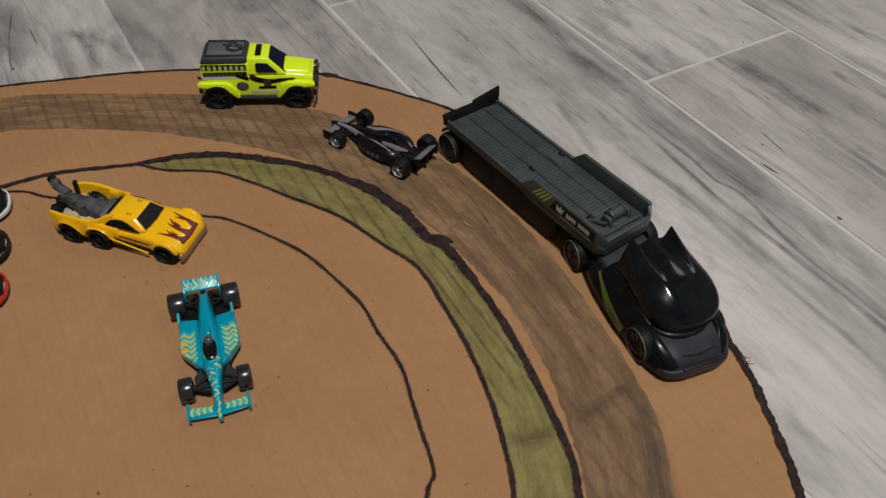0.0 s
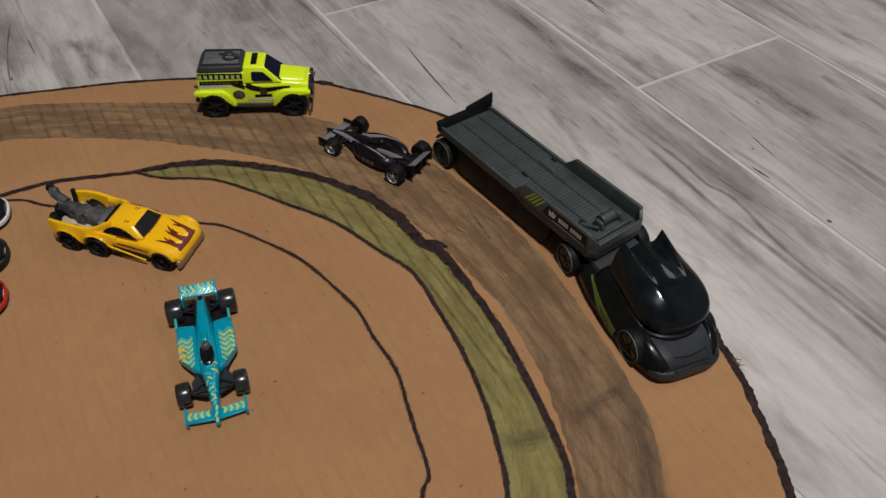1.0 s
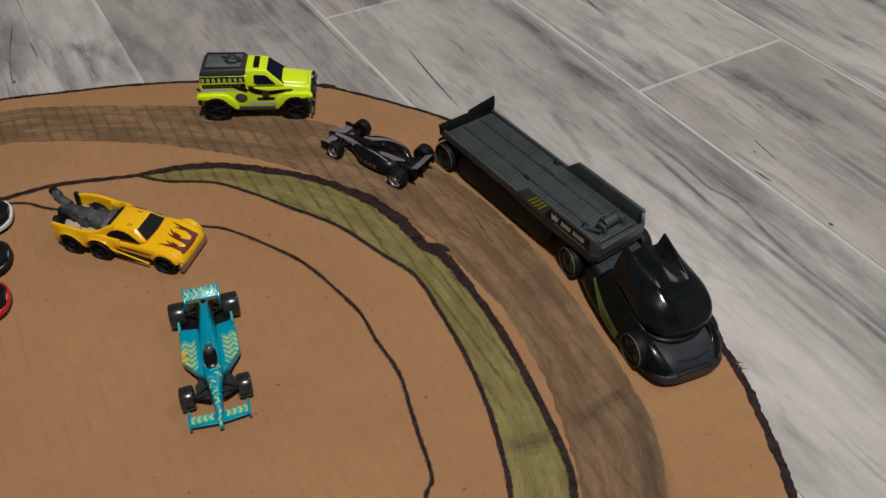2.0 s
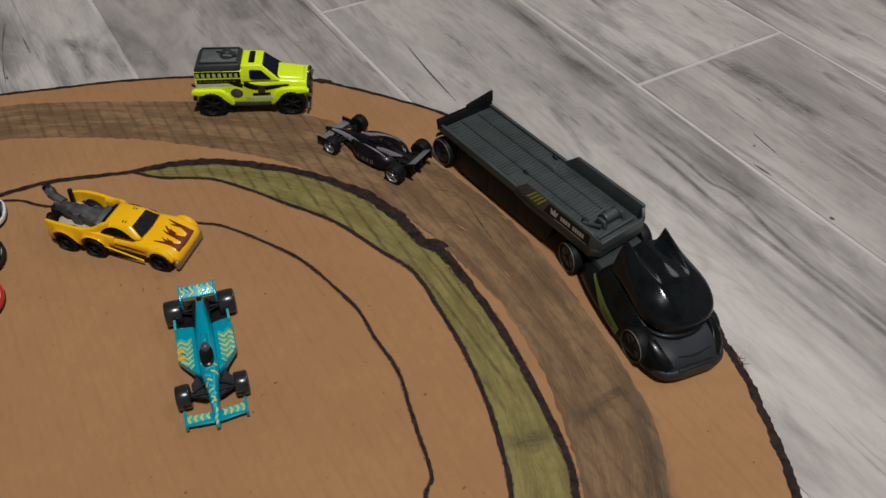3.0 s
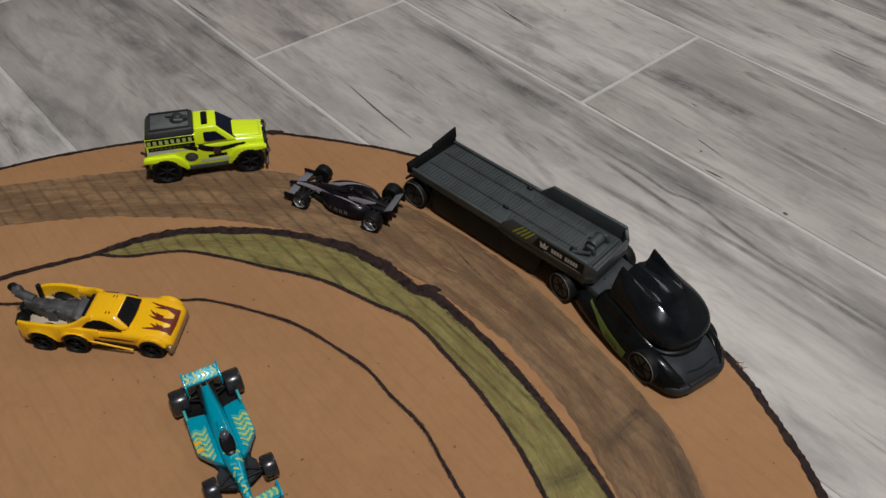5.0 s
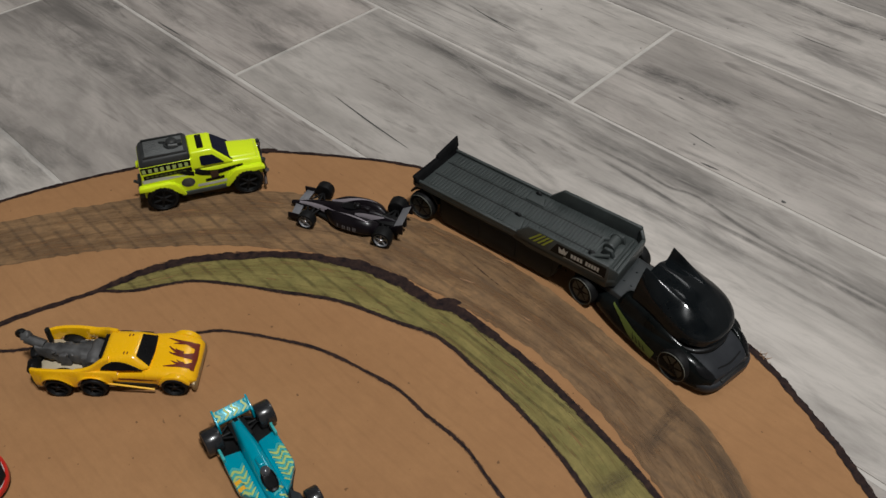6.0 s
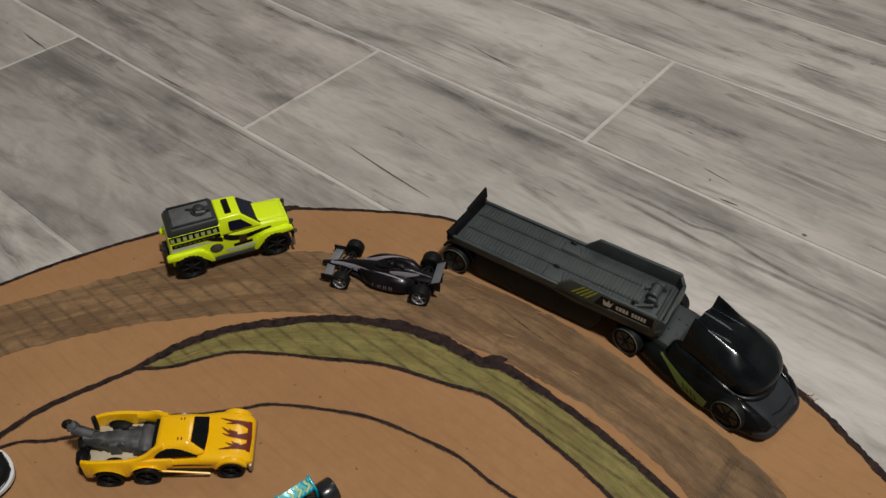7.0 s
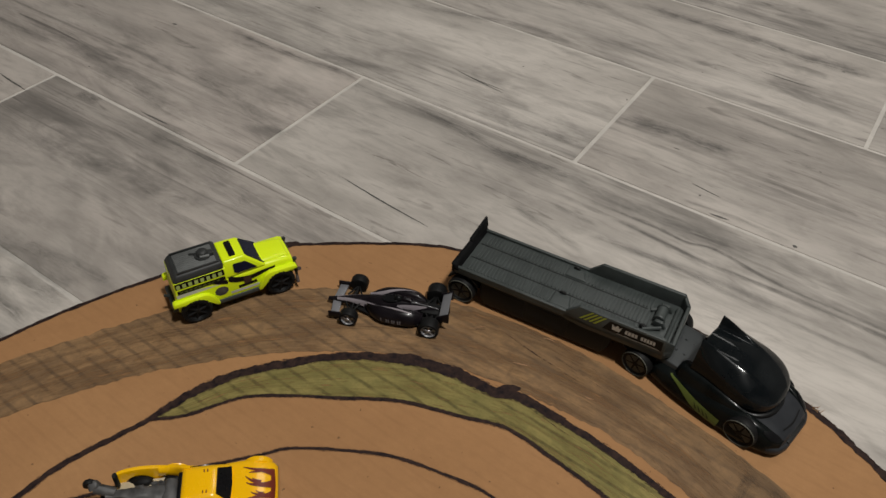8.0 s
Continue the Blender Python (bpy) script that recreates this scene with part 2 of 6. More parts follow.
def plain(name, colour, rough=0.8, scale=60.0, amount=0.08):
    n = Nodes(name)
    v = n.coords()
    a, b = n.noise(v, scale, 4), n.noise(v, scale * 12, 2)
    col = n.mix(a, tuple(c * (1 - amount) for c in colour), tuple(min(1, c * (1 + amount)) for c in colour))
    n.bump(b, 0.1, 0.0005)
    return n.set(Base_Color=col, Roughness=rough)


M_CARD = cardboard_material()
M_CUT = plain("cardboard_cut_edge", (0.30, 0.17, 0.09), 0.9, 300, 0.2)
M_INK = marker_material()
M_BLEED = bleed_material()
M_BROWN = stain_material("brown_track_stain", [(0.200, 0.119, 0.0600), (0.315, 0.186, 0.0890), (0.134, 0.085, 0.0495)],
                         (0.58, 0.96), (0.068, 0.0462, 0.0309), 0.52, 0.34, (0.80, 0.045), dark_low=0.24)
M_GREEN = stain_material("olive_green_stain", [(0.2226, 0.1831, 0.0588), (0.2898, 0.2335, 0.07896), (0.1386, 0.1277, 0.04032)],
                         (0.66, 0.96), (0.05208, 0.042, 0.01512), 0.55, 0.62, (0.45, 0.028), lines_low=(0.240, 0.258))
M_DARKSTAIN = stain_material("dark_rubbed_smear", [(0.090, 0.066, 0.048), (0.12, 0.086, 0.060), (0.06, 0.046, 0.034)],
                             (0.05, 0.36), (0.05, 0.035, 0.025), 0.0, 0.0, (0.035, 0.02), True)
M_TILE = tile_material()
M_SMEAR = smear_material("grey_wood_print_smear", (0.140, 0.134, 0.126), 0.38)
M_SMEARDARK = smear_material("dark_wood_print_smear", (0.098, 0.094, 0.090), 0.60)
M_GROUT = plain("pale_grey_grout", (0.550, 0.515, 0.475), 0.9, 60, 0.22)
M_WALL = plain("taupe_wall_paint", (0.23, 0.22, 0.21), 0.85, 3)
M_CEIL = plain("beige_ceiling_paint", (0.32, 0.31, 0.295), 0.9, 3)
M_TEAL = toy("teal_enamel", (0.0, 0.315, 0.430), 0.24, 0.1, 0.4, 0.06)
M_CYAN = toy("pale_turquoise_print", (0.05, 0.40, 0.40), 0.45)
M_PALELEMON = toy("pale_lemon_print", (0.44, 0.56, 0.17), 0.5)
M_ORANGE = toy("orange_yellow_print", (0.80, 0.40, 0.02), 0.4)
M_YELLOW = toy("yellow_enamel", (1.0, 0.53, 0.003), 0.27, 0.0, 0.4, 0.03)
M_NEON = toy("fluorescent_yellow_enamel", (0.80, 1.0, 0.012), 0.32, 0.0, 0.3, 0.03)
M_RED = toy("dark_red_flame_print", (0.155, 0.018, 0.006), 0.4)
M_TYRE = toy("black_tyre_plastic", (0.00615, 0.00615, 0.006457), 0.55, 0.0, 0.0, 0.3, shine=0.16)
M_TYREGREY = toy("dark_grey_tyre_plastic", (0.018, 0.018, 0.020), 0.24, 0.0, 0.1, 0.2, shine=0.6)
M_BLACK = toy("black_enamel", (0.004305, 0.004592, 0.005166), 0.40, 0.0, 0.06, 0.2, shine=0.2)
M_GLOSS = toy("blue_black_gloss_plastic", (0.0045, 0.0062, 0.0074), 0.15, 0.0, 0.20, 0.2, 600, 0.05, shine=0.16)
M_FLANK = toy("green_black_gloss_enamel", (0.0035, 0.005, 0.005), 0.22, 0.0, 0.08, 0.2, 600, 0.05, shine=0.12)
M_PLUM = toy("black_purple_enamel", (0.005904, 0.003936, 0.005904), 0.32, 0.0, 0.12, 0.2, shine=0.16)
M_DGREY = toy("dark_grey_plastic", (0.0287, 0.0328, 0.03444), 0.45, 0.0, 0.0, 0.2)
M_DECK = toy("blue_grey_deck_plastic", (0.04756, 0.05576, 0.05412), 0.45, 0.0, 0.0, 0.2)
M_SKIRT = toy("charcoal_plastic", (0.01115, 0.01181, 0.01181), 0.55, 0.0, 0.0, 0.25, shine=0.22)
M_GUN = toy("gunmetal_plastic", (0.0246, 0.0287, 0.0328), 0.34, 0.0, 0.15, 0.2, shine=0.4)
M_WORN = toy("worn_grey_casting", (0.082, 0.080, 0.080), 0.5, 0.0, 0.0, 0.8, 500, 0.4, shine=0.35)
M_ROOFGREY = toy("grey_moulded_plastic", (0.125, 0.13, 0.128), 0.36, 0.0, 0.0, 0.25)
M_CHROME = toy("dull_chrome", (0.46, 0.46, 0.48), 0.28, 0.5, 0.0, 0.2)
M_BUMPER = toy("tarnished_gilt_bumper", (0.40, 0.33, 0.20), 0.38, 0.6, 0.0, 0.35)
M_SILVER = toy("silver_print", (0.30, 0.265, 0.29), 0.4, 0.2)
M_WING = toy("silver_wing_paint", (0.20, 0.20, 0.215), 0.4, 0.2)
M_GLASS = toy("tinted_toy_window", (0.0041, 0.00656, 0.02296), 0.22, 0.0, 0.03, 0.1, 400, 0.03, shine=0.14)
M_SMOKE = toy("smoked_toy_window", (0.00492, 0.00492, 0.00574), 0.3, 0.0, 0.05, 0.1, 400, 0.05, shine=0.2)
M_LIME = toy("olive_lime_print", (0.105, 0.138, 0.026), 0.4)
M_PALE = toy("pale_grey_print", (0.58, 0.58, 0.55), 0.5)
M_OLIVE = toy("pale_olive_rim_ring", (0.145, 0.15, 0.13), 0.4, 0.2)
M_STRIPE = toy("lime_stripe_print", (0.42, 0.50, 0.05), 0.4)
M_DIMPRINT = toy("dim_grey_print", (0.16, 0.15, 0.16), 0.5)
M_RIM = toy("black_rim_plastic", (0.00533, 0.00533, 0.00574), 0.7, 0.0, 0.0, 0.2, shine=0.06)
M_TOPDARK = toy("dark_grey_moulded_plastic", (0.0328, 0.03444, 0.03444), 0.5, 0.0, 0.0, 0.25, shine=0.3)
M_HELM = toy("grey_glossy_headrest", (0.06, 0.065, 0.075), 0.22, 0.0, 0.4, 0.15)
M_BADGE = toy("dark_brown_badge_print", (0.05, 0.026, 0.016), 0.45)
M_HOOK = toy("dull_brown_plastic", (0.060, 0.040, 0.034), 0.5, 0.0, 0.0, 0.3)
M_HOOD = toy("slate_grey_hood_plastic", (0.02161, 0.0237, 0.02788), 0.40, 0.0, 0.0, 0.15, shine=0.3)
M_WHITE = toy("white_plastic", (0.72, 0.72, 0.72), 0.35, 0.0, 0.2, 0.08)
M_REDTRIM = toy("red_plastic", (0.50, 0.02, 0.012), 0.35, 0.0, 0.3, 0.15)
M_CREAM = toy("cream_plastic", (0.55, 0.47, 0.33), 0.5, 0.0, 0.0, 0.2)

# ---------------------------------------------------------------- mesh helpers
from mathutils.bvhtree import BVHTree


def finish(bm, mat, name, smooth=True):
    """The bmesh as a mesh with one material; edges sharper than 40 degrees stay sharp."""
    bmesh.ops.recalc_face_normals(bm, faces=bm.faces)
    for f in bm.faces:
        f.smooth = smooth
    for e in bm.edges:
        if len(e.link_faces) == 2 and e.calc_face_angle(0) > radians(40):
            e.smooth = False
    me = bpy.data.meshes.new(name)
    bm.to_mesh(me)
    bm.free()
    me.materials.append(mat)
    return me


def part(name, bm, mat, parent, label="", smooth=True, at=None):
    """Links a bmesh (or a ready mesh) as one mesh object under a thing or a part."""
    me = finish(bm, mat, name, smooth) if isinstance(bm, bmesh.types.BMesh) else bm
    ob = new(name, me)
    ob.parent = parent
    if at is not None:
        ob.matrix_basis = at
    if label:
        tagged(ob, label)
    return ob


def thing(name, m, label, category, group=""):
    ob = new(name)
    ob.empty_display_size = 0.01
    ob.matrix_world = m
    return tagged(ob, label, category, group)


def spline(points, step):
    """A smooth line through the points, with a point about every step."""
    p = [np.array(q, float) for q in points]
    p = [2 * p[0] - p[1]] + p + [2 * p[-1] - p[-2]]
    out = []
    for a, b, c, d in zip(p, p[1:], p[2:], p[3:]):
        n = max(1, int(np.linalg.norm((c - b)[:2]) / step))
        for i in range(n):
            t = i / n
            out.append(0.5 * (2 * b + (c - a) * t + (2 * a - 5 * b + 4 * c - d) * t * t + (3 * b - a - 3 * c + d) * t ** 3))
    out.append(p[-2])
    return out


def rings(bm, rows, caps=True):
    """Skins a row of closed rings that have the same number of points."""
    vs = [[bm.verts.new(p) for p in ring] for ring in rows]
    n = len(vs[0])
    for a, b in zip(vs, vs[1:]):
        for i in range(n):
            bm.faces.new((a[i], a[(i + 1) % n], b[(i + 1) % n], b[i]))
    if caps:
        bm.faces.new(vs[0][::-1])
        bm.faces.new(vs[-1])
    return vs


def shell(stations, count=20, step=0.0016, bm=None):
    """A body along x. Stations: x, half width low, half width high, z low, z high, squareness."""
    bm = bm or bmesh.new()
    rows = []
    for x, lo, hi, zb, zt, n in spline(stations, step):
        ring = []
        for k in range(count):
            a = 2 * math.pi * (k + 0.5) / count
            c, s = math.cos(a), math.sin(a)
            y = math.copysign(abs(c) ** (2 / n), c)
            z = math.copysign(abs(s) ** (2 / n), s)
            w = lo + (hi - lo) * (z + 1) / 2
            ring.append((x, y * w, (zb + zt) / 2 + z * (zt - zb) / 2))
        rows.append(ring)
    rings(bm, rows)
    return bm


def loft(sections, step=0.0016, bm=None, mirror=1, fine=4):
    """A body along x through closed sections (x, points of y and z), rounded along and around."""
    bm = bm or bmesh.new()
    count = len(sections[0][1])
    rows = []
    for row in spline([(x, *[v for q in pts for v in q]) for x, pts in sections], step):
        line = [np.array((row[1 + 2 * i], row[2 + 2 * i])) for i in range(count)]
        ring = []
        for i in range(count):
            a, b, c, d = (line[(i + k) % count] for k in (-1, 0, 1, 2))
            for t in [k / fine for k in range(fine)]:
                q = 0.5 * (2 * b + (c - a) * t + (2 * a - 5 * b + 4 * c - d) * t * t + (3 * b - a - 3 * c + d) * t ** 3)
                ring.append((row[0], mirror * q[0], q[1]))
        rows.append(ring)
    rings(bm, rows)
    return bm


def block(x0, x1, y0, y1, z0, z1, bevel=0.0005, bm=None):
    """A box with rounded edges."""
    bm = bm or bmesh.new()
    vs = [bm.verts.new((x, y, z)) for x in (x0, x1) for y in (y0, y1) for z in (z0, z1)]
    fs = [bm.faces.new([vs[i] for i in q]) for q in ((0, 1, 3, 2), (4, 6, 7, 5), (0, 4, 5, 1), (2, 3, 7, 6), (0, 2, 6, 4), (1, 5, 7, 3))]
    if bevel:
        edges = list({e for f in fs for e in f.edges})
        bmesh.ops.bevel(bm, geom=edges, offset=bevel, segments=2, affect="EDGES", profile=0.5)
    return bm


def prism(points, z0, z1, bevel=0.0005, axis="z", bm=None):
    """A flat outline given thickness along an axis, with rounded edges."""
    bm = bm or bmesh.new()
    place = {"z": lambda p, h: (p[0], p[1], h), "y": lambda p, h: (p[0], h, p[1]), "x": lambda p, h: (h, p[0], p[1])}[axis]
    low = [bm.verts.new(place(p, z0)) for p in points]
    high = [bm.verts.new(place(p, z1)) for p in points]
    n = len(points)
    fs = [bm.faces.new(low[::-1]), bm.faces.new(high)]
    fs += [bm.faces.new((low[i], low[(i + 1) % n], high[(i + 1) % n], high[i])) for i in range(n)]
    if bevel:
        bmesh.ops.bevel(bm, geom=list({e for f in fs for e in f.edges}), offset=bevel, segments=2, affect="EDGES", profile=0.5)
    return bm


def hull8(low, high, bevel=0.0008, bm=None):
    """A solid between two quads (four points each, in the same order), with rounded edges."""
    bm = bm or bmesh.new()
    a, b = [bm.verts.new(p) for p in low], [bm.verts.new(p) for p in high]
    fs = [bm.faces.new(a[::-1]), bm.faces.new(b)] + [bm.faces.new((a[i], a[(i + 1) % 4], b[(i + 1) % 4], b[i])) for i in range(4)]
    if bevel:
        bmesh.ops.bevel(bm, geom=list({e for f in fs for e in f.edges}), offset=bevel, segments=3, affect="EDGES", profile=0.5)
    return bm


def pane(corners, inset=0.12, lift=0.0003, thick=0.0004, bm=None):
    """A thin window plate that lies on a quad, inset from its edges, with rounded corners."""
    bm = bm or bmesh.new()
    p = [Vector(c) for c in corners]
    mid = sum(p, Vector()) / 4
    nrm = (p[1] - p[0]).cross(p[3] - p[0]).normalized()
    q = [c + (mid - c) * inset for c in p]
    outline = []
    for i in range(4):
        for t in (0.82, 0.94):
            outline.append(q[i - 1].lerp(q[i], t))
        for t in (0.06, 0.18):
            outline.append(q[i].lerp(q[(i + 1) % 4], t))
    low = [bm.verts.new(c - nrm * thick) for c in outline]
    high = [bm.verts.new(c + nrm * lift) for c in outline]
    n = len(outline)
    bm.faces.new(low[::-1]), bm.faces.new(high)
    for i in range(n):
        bm.faces.new((low[i], low[(i + 1) % n], high[(i + 1) % n], high[i]))
    return bm


def plate3(points, thick=0.0005, lift=0.0003, bm=None):
    """A thin flat plate with any outline in space, in counter-clockwise order as seen from outside."""
    bm = bm or bmesh.new()
    p = [Vector(c) for c in points]
    nrm = sum(((b - p[0]).cross(c - p[0]) for b, c in zip(p[1:], p[2:])), Vector()).normalized()
    low, high = [bm.verts.new(c - nrm * thick) for c in p], [bm.verts.new(c + nrm * lift) for c in p]
    n = len(p)
    bm.faces.new(low[::-1]), bm.faces.new(high)
    for i in range(n):
        bm.faces.new((low[i], low[(i + 1) % n], high[(i + 1) % n], high[i]))
    return bm


def rod(a, b, r, bm=None, sides=8, r2=None):
    bm = bm or bmesh.new()
    a, b = Vector(a), Vector(b)
    d = (b - a).normalized()
    u = d.orthogonal().normalized()
    w = d.cross(u)
    rows = [[p + (u * math.cos(t) + w * math.sin(t)) * rad for t in [2 * math.pi * k / sides for k in range(sides)]]
            for p, rad in ((a, r), (b, r if r2 is None else r2))]
    rings(bm, rows)
    return bm


def lathe(profile, sides=28, bm=None, centre=(0, 0, 0)):
    """A profile of (radius, y) turned about the y axis."""
    bm = bm or bmesh.new()
    rows = [[(centre[0] + r * math.cos(t), centre[1] + y, centre[2] + r * math.sin(t)) for t in [2 * math.pi * k / sides for k in range(sides)]]
            for r, y in profile]
    rings(bm, rows)
    return bm


def ball(c, rx, ry, rz, bm=None, rows=7, sides=14):
    bm = bm or bmesh.new()
    out = []
    for i in range(1, rows):
        a = math.pi * i / rows - math.pi / 2
        out.append([(c[0] + rx * math.cos(a) * math.cos(t), c[1] + ry * math.cos(a) * math.sin(t), c[2] + rz * math.sin(a))
                    for t in [2 * math.pi * k / sides for k in range(sides)]])
    rings(bm, out)
    return bm


def decal(target, lines, axis="z", lift=0.00018, side=1, start=0.08):
    """Flat print on a curved body: strips, each a list of (u, v, width), laid onto the body along an axis."""
    target.normal_update()
    tree = BVHTree.FromBMesh(target)
    bm = bmesh.new()
    ray = {"z": Vector((0, 0, -1)), "y": Vector((0, -side, 0))}[axis]

    def drop(u, v):
        o = Vector((u, v, start)) if axis == "z" else Vector((u, side * start, v))
        hit, nrm, _, _ = tree.ray_cast(o, ray)
        return None if hit is None else bm.verts.new(hit + (nrm if nrm.dot(ray) < 0 else -nrm) * lift)

    for line in lines:
        pts = spline(line, 0.0006)
        count = 2 + int(max(p[2] for p in pts) / 0.0005)
        last = None
        for i, p in enumerate(pts):
            d = pts[min(i + 1, len(pts) - 1)] - pts[max(i - 1, 0)]
            d = d[:2] / (np.linalg.norm(d[:2]) + 1e-9)
            s = np.array((-d[1], d[0])) * p[2]
            now = [drop(*(p[:2] + s * (k / (count - 1) - 0.5))) for k in range(count)]
            for k in range(count - 1):
                if last and all((last[k], last[k + 1], now[k], now[k + 1])):
                    bm.faces.new((last[k], last[k + 1], now[k + 1], now[k]))
            last = now
    return bm


WHEELS = {}


def wheel(parent, x, y, r, width, tyre, rim, ring=None, spokes=5, face=1, tread=False):
    """A toy wheel: tyre with rounded shoulders, dished spoked rim, and a thin coloured ring if it has one."""
    key = (r, width, tyre.name, rim.name, ring and ring.name, spokes, face)
    if key not in WHEELS:
        h, k = width / 2, 0.16 * r
        prof = [(r * 0.62, -h), (r - k, -h), (r - k * 0.3, -h + k * 0.3), (r, -h + k), (r, h - k), (r - k * 0.3, h - k * 0.3), (r - k, h),
                (r * 0.80, h), (r * 0.74, h - 0.0006), (r * 0.70, h - 0.0016)]
        tb = bmesh.new()
        lathe([(q, y_ * face) for q, y_ in prof], 30, tb)
        if tread:
            for i in range(22):
                a = 2 * math.pi * i / 22
                for side_, off in ((1, 0.0), (-1, 0.14)):
                    ca, sa = math.cos(a + off), math.sin(a + off)
                    rod((ca * r * 0.97, side_ * h * 0.15, sa * r * 0.97), (ca * r * 0.955, side_ * h * 0.90, sa * r * 0.955), r * 0.06, tb, 5)
        rb = bmesh.new()
        lathe([(r * 0.16, (h - 0.0003) * face), (r * 0.2, (h - 0.0007) * face), (r * 0.2, (h - 0.0016) * face)], 14, rb)
        lathe([(r * 0.1, (h - 0.0022) * face), (r * 0.66, (h - 0.0022) * face), (r * 0.72, (h - 0.0012) * face), (r * 0.74, (h - 0.0004) * face), (r * 0.71, (h - 0.0002) * face), (r * 0.64, (h - 0.0016) * face)], 28, rb)
        for i in range(spokes):
            a = 2 * math.pi * i / spokes + 0.3
            c, s = math.cos(a), math.sin(a)
            rod((c * r * 0.15, (h - 0.0010) * face, s * r * 0.15), (c * r * 0.66, (h - 0.0012) * face, s * r * 0.66), r * 0.085, rb, 6)
        nb = None
        if ring:
            nb = bmesh.new()
            lathe([(r * 0.885, (h - 0.0006) * face), (r * 0.89, (h + 0.0002) * face), (r * 0.914, (h + 0.0002) * face), (r * 0.919, (h - 0.0006) * face)], 36, nb)
        WHEELS[key] = [finish(tb, tyre, "wheel"), finish(rb, rim, "rim"), nb and finish(nb, ring, "rim_ring")]
    t, m, g = WHEELS[key]
    ob = part("wheel", t, None, parent, at=pose(x, y, r))
    part("rim", m, None, ob)
    if g:
        part("rim_ring", g, None, ob)
    return ob


# ---------------------------------------------------------------- room
FLOOR_Z = -0.005
floor = tagged(new("floor"), "grey wood-look porcelain plank floor with pale grout", "floor", kind="structure")
ROOM = 2.0
room = [("wall_north", (-2.1, 2.1, 2.0, 2.1)), ("wall_south", (-2.1, 2.1, -2.1, -2.0)), ("wall_east", (2.0, 2.1, -2.0, 2.0)), ("wall_west", (-2.1, -2.0, -2.0, 2.0))]
for name, (x0, x1, y0, y1) in room:
    w = new(name, finish(block(x0, x1, y0, y1, -0.2, 2.5, 0), M_WALL, name))
    tagged(w, "plain taupe painted room wall", "wall", kind="structure")
tagged(new("ceiling", finish(block(-2.1, 2.1, -2.1, 2.1, 2.5, 2.6, 0), M_CEIL, "ceiling")), "plain beige painted ceiling", "ceiling", kind="structure")
part("grout_bed", block(-2.0, 2.0, -2.0, 2.0, -0.2, FLOOR_Z - 0.0006, 0), M_GROUT, floor, "pale grey grout between the planks")

# ---------------------------------------------------------------- cardboard track
BOARD_EDGE = [(-0.50, 0.20), (-0.47, 0.33), (-0.39, 0.425), (-0.30, 0.474), (-0.2542, 0.489), (-0.22, 0.497), (-0.185, 0.505), (-0.148, 0.5105), (-0.116, 0.5127),
              (-0.08, 0.5125), (-0.044, 0.508), (-0.017, 0.498), (0.0065, 0.488), (0.0402, 0.471), (0.058, 0.458), (0.095, 0.424), (0.125, 0.388), (0.152, 0.345),
              (0.1702, 0.300), (0.1732, 0.280), (0.1772, 0.261), (0.1796, 0.237), (0.1802, 0.2187), (0.1800, 0.197), (0.175, 0.10), (0.15, 0.0), (0.08, -0.10)]
TRACK_INNER = [(-0.40, 0.25), (-0.33, 0.33), (-0.26, 0.368), (-0.2175, 0.3888), (-0.19, 0.4015), (-0.1623, 0.4072), (-0.1465, 0.4103), (-0.1214, 0.4178), (-0.0948, 0.4197),
               (-0.0706, 0.4158), (-0.0394, 0.4072), (-0.0118, 0.3921), (0.0083, 0.3753), (0.0255, 0.3515), (0.0363, 0.3418), (0.0503, 0.3173), (0.0629, 0.2911),
               (0.0737, 0.2607), (0.0812, 0.2364), (0.086, 0.2169), (0.0869, 0.1984), (0.084, 0.14), (0.07, 0.06)]
VERGE_INNER = [(-0.1446, 0.4101), (-0.127, 0.4051), (-0.0988, 0.4039), (-0.0742, 0.394), (-0.0499, 0.381), (-0.0232, 0.3666), (0.0027, 0.3438), (0.021, 0.3272),
               (0.035, 0.2984), (0.0451, 0.2739), (0.0529, 0.2484), (0.0574, 0.2253), (0.0599, 0.1987), (0.058, 0.14), (0.046, 0.06)]
PIT_LINE = [(-0.26, 0.372), (-0.2095, 0.3853), (-0.186, 0.3807), (-0.14, 0.374), (-0.0982, 0.3661), (-0.0854, 0.3639), (-0.0621, 0.3521), (-0.0392, 0.3372), (-0.0199, 0.3172),
            (-0.0075, 0.3021), (0.0015, 0.2842), (0.0127, 0.2642), (0.0193, 0.2397), (0.0241, 0.2228), (0.0271, 0.2096), (0.0239, 0.1991), (0.02, 0.15)]
BAND_OUT = [(-0.45, 0.37), (-0.34, 0.445), (-0.249, 0.4755), (-0.215, 0.4813), (-0.1718, 0.4828), (-0.1276, 0.4824), (-0.085, 0.477), (-0.0446, 0.4669), (0.0, 0.444), (0.045, 0.408),
            (0.085, 0.352), (0.110, 0.295), (0.1235, 0.2542), (0.1285, 0.2303), (0.127, 0.198), (0.12, 0.12), (0.10, 0.04)]
